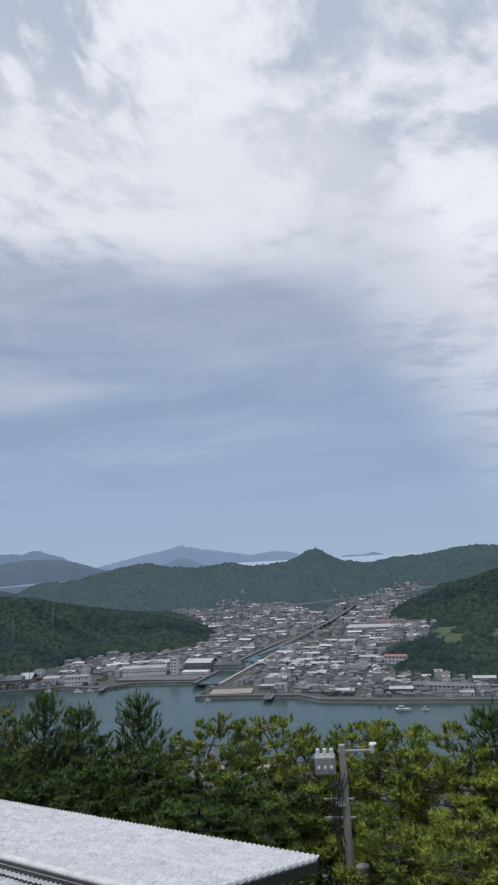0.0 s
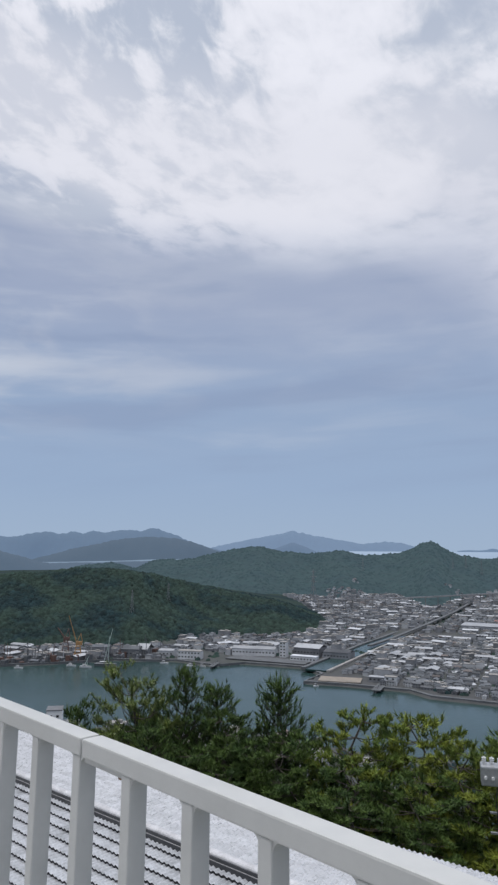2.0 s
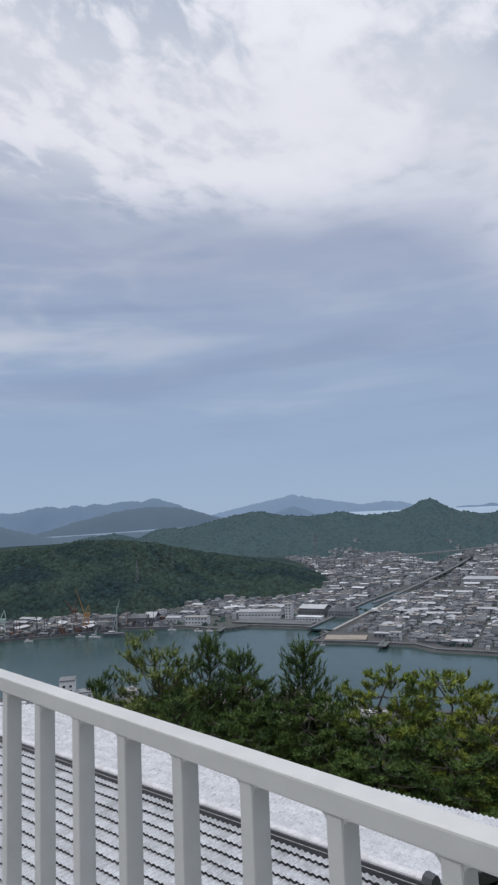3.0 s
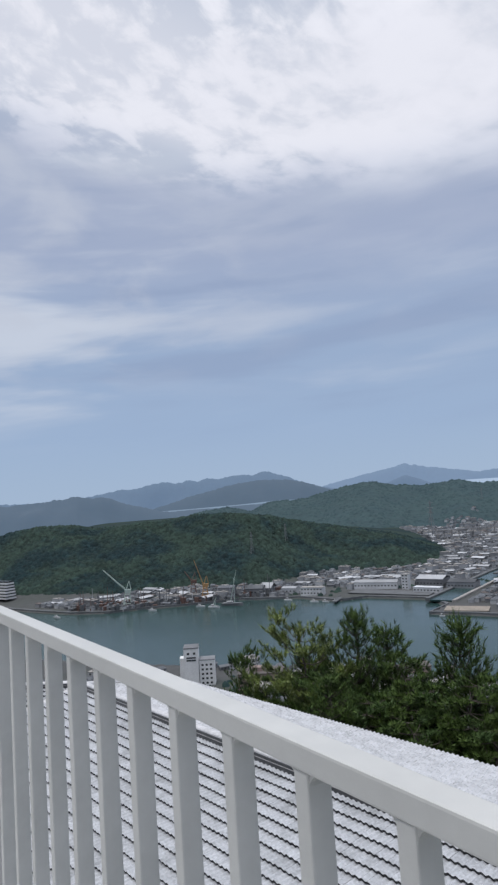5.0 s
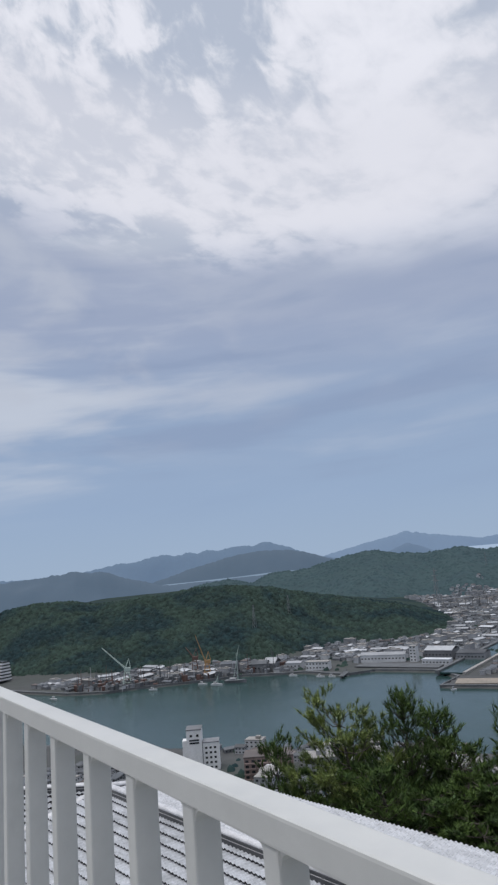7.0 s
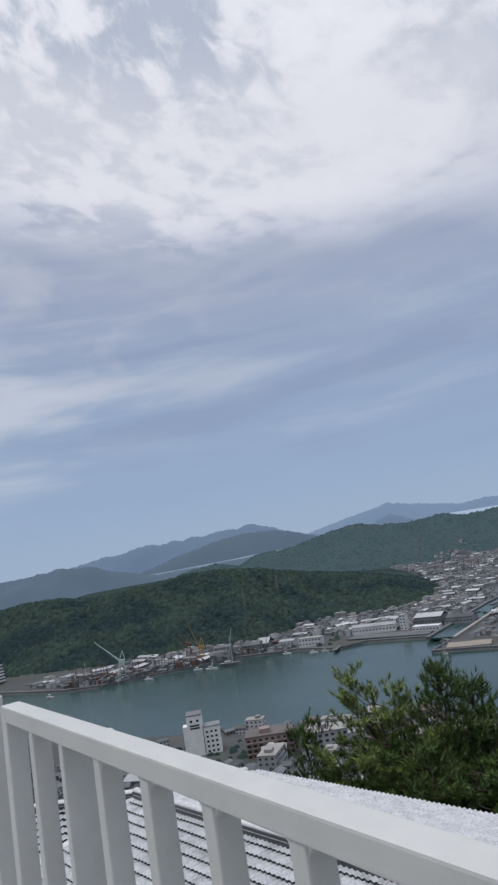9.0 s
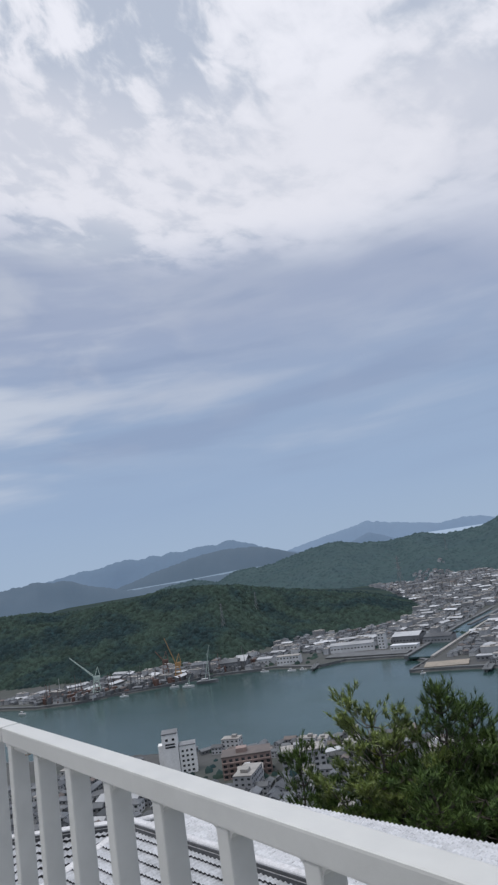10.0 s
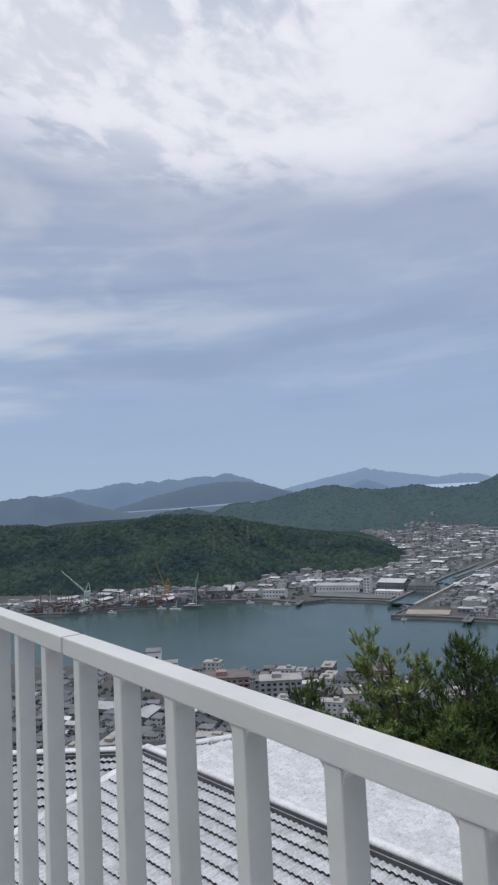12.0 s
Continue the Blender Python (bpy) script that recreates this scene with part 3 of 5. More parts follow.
def railing():
    for x1, x0, posts, shut in PANELS:
        p = thing("railing", 0, 0, 0)
        text = "white painted steel railing panel with square bars"
        if shut:
            text = "white painted steel railing panel ending at a closed post"
        tagged(p, text, "railing", "railing panels along the terrace")
        part("top_rail", box_bm(x0, x1, -0.0005, RAIL_D, RAIL_Z0, RAIL_Z1, bevel=0.0022), M_RAIL, p)
        for k in range(-33, 222):
            x = -0.1 * k + 0.005
            if x > x1 + 0.0005 or x - BAR_W < x0 - 0.0005 or (k in (109, 110)):
                continue
            ob = new("post" if k in posts else "baluster", POST if k in posts else BAR)
            ob.parent = p
            ob.location = (x, 0.0005, 0)
        if shut == "start":
            part("end_post", box_bm(x0 - 0.0006, x0 + 0.022, -0.0008, RAIL_D - 0.0004, 0, RAIL_Z1 - 0.0004, bevel=0.002), M_RAIL, p)
        if shut == "end":
            part("end_post", box_bm(x1 - 0.022, x1 + 0.0006, -0.0008, RAIL_D - 0.0004, 0, RAIL_Z1 - 0.0004, bevel=0.002), M_RAIL, p)
        if x1 in (-0.750, -4.889, -11.003):
            bm = box_bm(x0 + 0.000, x0 + 0.085, 0.004, RAIL_D - 0.004, RAIL_Z0 - 0.006, RAIL_Z0 - 0.0002)
            part("splice_plate", bm, M_RAIL, p, "thin splice plate under the rail joint")
            part("bolt", rod_bm((x0 + 0.062, 0.013, RAIL_Z0 - 0.011), (x0 + 0.062, 0.013, RAIL_Z0 - 0.005), 0.004, n=8), M_RUST, p, "rusty bolt head")


railing()

# ---- the tiled roof of the lower house ----
A_, E_ = Vector((-27.6, 7.40, -4.62)), Vector((-9.55, 9.30, -4.62))      # ridge
C_, H_ = Vector((-9.45, 14.45, -5.66)), Vector((-28.3, 11.35, -5.36))     # far eave
N0, N1 = Vector((-27.35, 2.55, -5.72)), Vector((-9.30, 4.55, -5.78))      # near eave
W_ = Vector((-31.2, 3.05, -4.62))                                        # end of the turned wing's ridge
V_ = Vector((-27.40, 3.40, -5.52))                                       # foot of the valley
TW = 0.27


def tile_mesh(w, l, name, material):
    """One curved clay tile: u across, v down the slope, its lower edge thick."""
    n = 12
    verts, faces = [], []
    for i in range(n + 1):
        u = i / n
        h = 0.017 * math.sin(u * 4 * math.pi - 0.6)
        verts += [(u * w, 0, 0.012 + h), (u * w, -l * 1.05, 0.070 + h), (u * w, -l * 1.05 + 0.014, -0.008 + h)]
    for i in range(n):
        a_, b_ = i * 3, i * 3 + 3
        faces += [(a_, a_ + 1, b_ + 1, b_), (a_ + 1, a_ + 2, b_ + 2, b_ + 1)]
    me = bpy.data.meshes.new(name)
    me.from_pydata(verts, [], faces)
    me.materials.append(material)
    # lower edges take the painted shadow colour
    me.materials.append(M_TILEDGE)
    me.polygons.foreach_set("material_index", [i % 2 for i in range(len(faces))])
    return me, np.array(verts), faces


def lay_tiles(house, p0, p1, q1, q0, course, material, near=None, clip=None, label="roof_tiles"):
    """Courses of tiles on the slope p0-p1 (top) to q0-q1 (foot). near: stretch of x that is laid piece by piece."""
    rows = max(int((q0 - p0).length / course), 1)
    _, base, bfaces = tile_mesh(TW, course, "spare", material)
    one = None
    V, F, count = [], [], 0
    rnd = random.Random(5)
    for i in range(rows + 1):
        f = i / rows
        a_, b_ = p0.lerp(q0, f), p1.lerp(q1, f)
        along = (b_ - a_)
        cols = int(along.length / TW)
        ux = along.normalized()
        down = (q0.lerp(q1, 0.5) - p0.lerp(p1, 0.5))
        down = (down - ux * down.dot(ux)).normalized()
        up = ux.cross(-down).normalized()
        rot = Matrix((ux, -down, up)).transposed()
        for j in range(cols):
            pos = a_ + ux * (j * TW)
            if clip and not clip(pos + ux * TW * 0.5):
                continue
            jig = Vector((0, rnd.uniform(-0.006, 0.006), rnd.uniform(-0.003, 0.004)))
            if near and near[0] < pos.x < near[1] and near[2] <= i <= near[3]:
                if one is None:
                    one = tile_mesh(TW, course, "tile", material)[0]
                ob = new("tile", one)
                ob.parent = house
                ob.matrix_basis = Matrix.Translation(pos) @ rot.to_4x4() @ Matrix.Translation(jig)
                count += 1
            else:
                R = np.array(rot)
                n0 = len(V) * len(base)
                V.append((base + np.array(jig)) @ R.T + np.array(pos))
                F += [tuple(n0 + k for k in fc) for fc in bfaces]
    ob = solid(label, np.concatenate(V).tolist(), F, material, house)
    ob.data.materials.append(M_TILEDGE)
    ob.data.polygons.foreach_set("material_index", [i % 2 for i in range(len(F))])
    ob["kind"] = "stuff"
    return ob


def slab(name, corners, thick, material, house):
    n = (corners[1] - corners[0]).cross(corners[2] - corners[0]).normalized()
    if n.z < 0:
        n = -n
    top = [c - n * 0.01 for c in corners]
    low = [c - n * thick for c in corners]
    k = len(corners)
    faces = [tuple(range(k)), tuple(range(2 * k - 1, k - 1, -1))] + [(i, (i + 1) % k, k + (i + 1) % k, k + i) for i in range(k)]
    return solid(name, top + low, faces, material, house)


def beam(name, a_, b_, sections, house, label=""):
    """A long course with the given cross-section (side, height pairs) from a_ to b_."""
    d = (b_ - a_).normalized()
    side = d.cross(Vector((0, 0, 1))).normalized()
    upv = side.cross(d).normalized()
    n = len(sections[0])
    verts, faces = [], []
    for p in (a_, b_):
        verts += [p + side * s + upv * h for s, h in sections[0]]
    faces = [(i, (i + 1) % n, n + (i + 1) % n, n + i) for i in range(n)] + [tuple(range(n)), tuple(range(2 * n - 1, n - 1, -1))]
    ob = solid(name, verts, faces, sections[1], house)
    bm = bmesh.new()
    bm.from_mesh(ob.data)
    bmesh.ops.recalc_face_normals(bm, faces=bm.faces)
    bm.to_mesh(ob.data)
    bm.free()
    if label:
        ob["label"] = label
    return ob


def rect(w, z0, z1):
    return [(-w, z0), (w, z0), (w, z1), (-w, z1)]


def round_cap(w, z0, h, n=8):
    return [(-w, z0), (w, z0)] + [(w * math.cos(math.pi * k / n), z0 + 0.01 + h * math.sin(math.pi * k / n)) for k in range(n + 1)]


def ridge_stack(house, a_, b_, tall=0.15):
    beam("ridge_course", a_, b_, (rect(0.135, -0.05, tall * 0.45), M_RIDGE), house, "dark ridge tile course")
    beam("ridge_joint", a_, b_, (rect(0.142, tall * 0.45, tall * 0.52), M_LINE), house)
    beam("ridge_course", a_, b_, (rect(0.125, tall * 0.52, tall * 0.92), M_RIDGE), house, "dark ridge tile course")
    beam("ridge_cap", a_, b_, (round_cap(0.10, tall * 0.92, 0.06), M_RIDGETOP), house, "pale rounded ridge cap")


def lower_house():
    house = thing("house")
    tagged(house, "low house with pale grey pantile roof and dark ridge", "house")
    slab("roof_deck", [A_, E_, N1, N0], 0.10, M_GUTTER, house)
    slab("roof_deck", [A_, E_, C_, H_], 0.10, M_GUTTER, house)
    slab("roof_deck", [A_, V_, Vector((-29.5, 1.2, -5.62)), W_], 0.10, M_GUTTER, house)

    def right_of_valley(p):
        if p.y > A_.y:
            return True
        t_ = (A_.y - p.y) / (A_.y - V_.y)
        return p.x > A_.x + (V_.x - A_.x) * t_ - 0.05

    lay_tiles(house, A_, E_, N1, N0, 0.272, M_TILE, near=(-17.2, -10.9, 4, 16), clip=right_of_valley)
    # far slope, laid from its foot seen from behind
    lay_tiles(house, E_, A_, H_, C_, 0.272, M_TILE_FAR, label="roof_tiles_rear")
    lay_tiles(house, W_, A_, V_, Vector((-29.5, 1.2, -5.62)), 0.235, M_TILE, label="roof_tiles_wing")
    ridge_stack(house, A_ + Vector((0, 0, 0.03)), E_ + Vector((0.1, 0, 0.03)))
    ridge_stack(house, W_ + Vector((0, 0, 0.02)), A_ + Vector((0, 0, 0.02)), 0.12)
    beam("valley_strip", A_ + Vector((0, 0, 0.0)), V_ + Vector((0, 0, 0.04)), (round_cap(0.13, 0.0, 0.07), M_RIDGETOP), house, "pale strip over the roof valley")
    beam("hip_cap", A_ + Vector((0, 0, 0.05)), H_ + Vector((0, 0, 0.05)), (round_cap(0.12, 0.02, 0.07), M_RIDGETOP), house, "pale hip cap")
    beam("verge_board", E_ + Vector((0.05, 0, -0.06)), C_ + Vector((0.05, 0, -0.06)), (rect(0.04, -0.16, 0.06), M_GUTTER), house)
    beam("verge_board", E_ + Vector((0.05, 0, -0.06)), N1 + Vector((0.05, 0, -0.06)), (rect(0.04, -0.16, 0.06), M_GUTTER), house)
    # ridge end ornament
    bm = bmesh.new()
    add_rod(bm, E_ + Vector((0.05, 0, 0.12)), E_ + Vector((0.22, 0, 0.12)), 0.17, 0.15, 10)
    add_box(bm, E_.x + 0.06, E_.x + 0.2, E_.y - 0.22, E_.y + 0.22, E_.z - 0.12, E_.z + 0.08, bevel=0.03)
    part("ridge_ornament", bm, M_RIDGE, house, "dark ridge end ornament")
    # verge tiles, one by one down the rear gable edge
    steps = 19
    for i in range(steps):
        p = E_.lerp(C_, (i + 0.5) / steps)
        bm = bmesh.new()
        add_rod(bm, (0, -0.14, 0.05), (0, 0.14, 0.035), 0.075, 0.075, 8)
        ob = part("verge_tile", bm, M_TILE_FAR, house)
        ob.location = p
    gut = Vector((0, -0.10, -0.05))
    beam("gutter", N0 + gut, N1 + gut, ([(-0.07, -0.05), (-0.05, -0.08), (0.05, -0.08), (0.07, -0.05), (0.07, 0.03), (0.055, 0.03), (0.05, -0.05), (-0.05, -0.05), (-0.055, 0.03), (-0.07, 0.03)], M_GUTTER), house, "dark rain gutter")
    foot = [N0 + Vector((0.4, 0.55, -0.1)), N1 + Vector((-0.5, 0.55, -0.1)), C_ + Vector((-0.5, -0.6, -0.1)), H_ + Vector((0.4, -0.6, -0.1))]
    n = 4
    verts = [Vector((p.x, p.y, -12.0)) for p in foot] + [Vector((p.x, p.y, p.z - 0.1)) for p in foot]
    solid("wall", verts, [(i, (i + 1) % n, n + (i + 1) % n, n + i) for i in range(n)], M_PLASTER, house)
    # wall of the wing
    q = [V_ + Vector((-0.3, 0.4, 0)), Vector((-29.3, 1.6, -5.7)), W_ + Vector((-2.0, 1.5, -0.7)), A_ + Vector((-2.0, 3.0, -0.7))]
    verts = [Vector((p.x, p.y, -12.0)) for p in q] + [Vector((p.x, p.y, p.z - 0.15)) for p in q]
    solid("wing_wall", verts, [(i, (i + 1) % n, n + (i + 1) % n, n + i) for i in range(n)], M_PLASTER, house)
    return house


lower_house()

# ---- pines on the slope below ----


def limb(bm, pts, r0, r1, n=6):
    rings = []
    for i, p in enumerate(pts):
        p = Vector(p)
        q = Vector(pts[min(i + 1, len(pts) - 1)]) - Vector(pts[max(i - 1, 0)])
        m = q.to_track_quat("Z", "Y").to_matrix()
        r = r0 + (r1 - r0) * i / (len(pts) - 1)
        rings.append([bm.verts.new(p + m @ Vector((r * math.cos(2 * math.pi * k / n), r * math.sin(2 * math.pi * k / n), 0))) for k in range(n)])
    for a_, b_ in zip(rings, rings[1:]):
        for k in range(n):
            bm.faces.new((a_[k], a_[(k + 1) % n], b_[(k + 1) % n], b_[k]))
    bm.faces.new(rings[-1])


def tuft(V, F, p, d, size, rnd, blades, wide=0.1, spread=1.15):
    """A brush of needles: thin blades fanning out round the shoot d."""
    d = d.normalized()
    side = d.orthogonal().normalized()
    other = d.cross(side)
    for k in range(blades):
        a_ = rnd.uniform(0, 2 * math.pi)
        lean = rnd.uniform(0.2, spread)
        w = (d * math.cos(lean) + (side * math.cos(a_) + other * math.sin(a_)) * math.sin(lean)).normalized()
        across = w.cross(d if lean > 0.1 else side).normalized() * size * wide * rnd.uniform(0.75, 1.25)
        o = p + d * rnd.uniform(-0.45, 0.45) * size
        tip = o + w * size * rnd.uniform(0.7, 1.15)
        n0 = len(V)
        V += [o - across, o + across, tip]
        F.append((n0, n0 + 1, n0 + 2))


def pine_template(seed, height, spread, style, material):
    """style 'young': tiers of upswept shoots to a point; 'flat': spreading pads; 'airy': thin open crown."""
    rnd = random.Random(seed)
    tree = thing("pine_tree")
    wood, V, F = bmesh.new(), [], []
    bend = [Vector((rnd.uniform(-0.25, 0.25) * i / 8 * spread * 0.4, rnd.uniform(-0.25, 0.25) * i / 8 * spread * 0.4, height * i / 8)) for i in range(9)]
    limb(wood, bend, 0.030 * height ** 0.9 + 0.02, 0.015, 8)

    def trunk_at(f):
        i = min(int(f * 8), 7)
        return bend[i].lerp(bend[i + 1], f * 8 - i)

    tiers = {"young": 15, "flat": 9, "airy": 9}[style]
    start = {"young": 0.25, "flat": 0.38, "airy": 0.5}[style]
    for t_ in range(tiers):
        f = start + (0.985 - start) * (t_ / (tiers - 1)) ** 0.9
        count = {"young": 7, "flat": 6, "airy": 4}[style]
        for b_ in range(count):
            a_ = 2 * math.pi * (b_ + rnd.random() * 0.8) / count + t_ * 1.1
            if style == "young":
                reach = spread * 1.12 * (1.04 - f) ** 0.95 * rnd.uniform(0.65, 1.15)
                rise = rnd.uniform(0.35, 0.95)
            elif style == "flat":
                reach = spread * (1.12 - f * 0.62) * rnd.uniform(0.5, 1.1) * min(1, 3.2 * (1.04 - f) + 0.35)
                rise = rnd.uniform(0.0, 0.28)
            else:
                reach = spread * 1.25 * (1.12 - f) ** 0.5 * rnd.uniform(0.5, 1.2)
                rise = rnd.uniform(0.35, 1.0)
            o = trunk_at(f)
            out = Vector((math.cos(a_), math.sin(a_), 0))
            pts = [o + out * reach * s + Vector((0, 0, reach * rise * s ** 1.6 - reach * 0.10 * math.sin(s * math.pi))) for s in (0, 0.3, 0.6, 0.85, 1.0)]
            limb(wood, pts, 0.012 * height ** 0.5 * (1.15 - f) + 0.012, 0.008, 4)
            subs = max(int(reach * {"young": 6.5, "flat": 7.5, "airy": 6.5}[style]), 3)
            for s_ in range(subs):
                s = 0.22 + 0.78 * (s_ + rnd.random()) / subs
                if style == "airy":
                    s = 0.6 + 0.42 * s
                if style == "flat":
                    s = 0.38 + 0.62 * s
                i = min(int(s * 4), 3)
                q = pts[i].lerp(pts[i + 1], s * 4 - i)
                tw = (out.lerp(Vector((-out.y, out.x, 0)) * rnd.choice((-1, 1)), rnd.uniform(0.2, 0.95))).normalized()
                tw.z += {"young": 0.75, "flat": 0.12, "airy": 0.6}[style]
                ln = rnd.uniform(0.20, 0.62) * (0.6 + 0.4 * reach / spread)
                e = q + tw * ln
                limb(wood, [q, e], 0.008, 0.004, 3)
                tips = 2 if style == "young" else 3
                for k in range(tips):
                    c = q.lerp(e, rnd.uniform(0.35, 1.05)) + Vector((rnd.uniform(-0.14, 0.14), rnd.uniform(-0.14, 0.14), rnd.uniform(-0.03, 0.08) if style == "flat" else rnd.uniform(-0.05, 0.12)))
                    dirn = Vector((tw.x * 0.5 + rnd.uniform(-0.35, 0.35), tw.y * 0.5 + rnd.uniform(-0.35, 0.35), rnd.uniform(0.5, 1.1)))
                    size, blades, wide, open_ = {"young": (0.23, 12, 0.062, 1.0), "flat": (0.20, 14, 0.09, 1.25), "airy": (0.19, 22, 0.07, 1.15)}[style]
                    tuft(V, F, c, dirn, size * rnd.uniform(0.75, 1.25), rnd, blades, wide, open_)
    for k in range(16):
        tuft(V, F, bend[-1] + Vector((0, 0, rnd.uniform(-0.6, 0.15))), Vector((rnd.uniform(-0.3, 0.3), rnd.uniform(-0.3, 0.3), 1)), 0.22, rnd, 9)
    part("trunk", wood, M_BARK, tree, "grey-brown bark")
    solid("crown", V, F, material, tree)
    return tree


def ground_z(x, y):
    return float(land(np.array([float(x)]), np.array([float(y)]))[0][0])


PINES = {
    "young": pine_template(11, 7.0, 2.5, "young", M_NEEDLE),
    "young2": pine_template(12, 7.5, 2.9, "young", M_NEEDLE),
    "flat": pine_template(13, 8.0, 3.4, "flat", M_NEEDLE_Y),
    "flat2": pine_template(14, 7.5, 3.6, "flat", M_NEEDLE),
    "flat3": pine_template(15, 7.0, 3.2, "flat", M_NEEDLE_Y),
    "airy": pine_template(16, 7.0, 1.75, "airy", M_LEAF),
    "thin": pine_template(17, 6.0, 1.1, "airy", M_NEEDLE),
}
SIZE = {"young": 7.0, "young2": 7.5, "flat": 8.0, "flat2": 7.5, "flat3": 7.0, "airy": 7.0, "thin": 6.0}
TEXT = {"young": "young dark green pine with upright shoots", "young2": "bushy dark green pine with upright shoots", "flat": "spreading pine with yellow-green needle pads", "flat2": "spreading dark green pine with layered pads",
        "flat3": "low pine with yellow-green needle pads", "airy": "airy pale green pine with open crown", "thin": "slender young pine standing alone"}
# kind, x, y, height of the top, scale across
STAND = [
    ("airy", -29.2, 18.3, -5.1, 0.95), ("young2", -27.3, 19.7, -4.4, 0.85), ("thin", -33.2, 17.6, -6.7, 0.65), ("young", -24.1, 23.0, -4.85, 0.95),
    ("young2", -27.8, 22.5, -5.6, 1.0), ("young", -25.8, 16.6, -6.2, 1.1), ("flat2", -28.6, 15.4, -7.3, 0.9), ("flat2", -23.0, 18.2, -7.2, 1.0),
    ("flat", -20.6, 23.9, -5.65, 1.0), ("flat3", -18.6, 25.6, -5.75, 1.0), ("flat", -16.0, 24.6, -6.1, 1.05), ("flat3", -14.8, 27.2, -6.0, 1.0),
    ("flat3", -12.6, 26.0, -5.6, 1.0), ("flat", -10.0, 25.6, -5.35, 1.05), ("young2", -8.6, 27.2, -5.0, 1.1), ("flat", -6.2, 25.4, -5.1, 1.1), ("flat", -3.2, 26.4, -5.2, 1.1),
    ("flat2", -21.2, 20.4, -7.6, 1.1), ("flat2", -18.2, 20.4, -7.6, 1.1), ("flat2", -15.4, 20.6, -8.2, 1.0), ("flat3", -10.7, 21.3, -7.4, 1.0), ("flat", -8.4, 22.4, -6.9, 1.1),
    ("flat", -6.0, 21.6, -7.0, 1.1), ("flat3", -9.4, 18.9, -8.6, 1.0), ("flat", -7.0, 18.4, -8.2, 1.0), ("flat3", -4.2, 22.2, -6.8, 1.1), ("flat2", -13.0, 17.6, -9.2, 0.9), ("flat2", -24.8, 20.4, -6.9, 1.1),
    ("flat3", -12.4, 23.4, -7.9, 0.8), ("flat2", -26.6, 14.6, -7.6, 0.9), ("flat2", -18.5, 17.8, -9.4, 1.0), ("flat2", -22.0, 15.4, -9.2, 1.0), ("flat3", -4.5, 17.5, -8.4, 1.0),
    ("young", -31.6, 20.5, -6.9, 0.8), ("flat2", -28.8, 19.2, -6.7, 0.8), ("flat2", -30.4, 17.8, -7.0, 0.85), ("flat", -29.7, 20.0, -6.7, 0.8), ("flat2", -27.8, 17.9, -6.5, 0.9), ("flat2", -25.8, 20.9, -6.1, 1.0), ("flat2", -30.6, 16.4, -7.4, 0.8),
    ("flat", -6.6, 15.6, -7.6, 1.1), ("flat3", -3.6, 15.4, -7.0, 1.1), ("flat", -1.4, 19.6, -6.4, 1.2), ("flat3", -8.2, 20.4, -7.3, 1.1), ("flat", -5.0, 19.6, -7.3, 1.1), ("flat2", -16.8, 22.6, -7.0, 1.1),
    ("flat2", -19.6, 22.0, -7.1, 1.1), ("flat2", -17.2, 19.2, -8.4, 1.0), ("flat2", -14.0, 18.6, -8.8, 0.9), ("flat2", -22.6, 21.4, -6.4, 1.0), ("flat2", -25.4, 18.4, -7.0, 1.0), ("flat2", -11.4, 18.4, -8.6, 1.0), ("flat2", -1.0, 24.5, -5.4, 1.1), ("flat3", -8.9, 16.9, -8.6, 0.9),
]


def plant():
    used = set()
    rnd = random.Random(8)
    for kind, x, y, top, wide in STAND:
        g = ground_z(x, y) - 0.15
        s = (top - g) / SIZE[kind]
        m = Matrix.LocRotScale((x, y, g), Euler((0, 0, rnd.uniform(0, 6.28))), None)
        if kind in used:
            t_ = copy_thing(PINES[kind], m)
        else:
            t_ = PINES[kind]
            t_.matrix_basis = m
            used.add(kind)
        t_.scale = (wide * (0.35 + 0.75 * s), wide * (0.35 + 0.75 * s), s)
        tagged(t_, TEXT[kind] + ", on the slope", "pine tree", "pines below the terrace")


plant()

# ---- utility pole ----


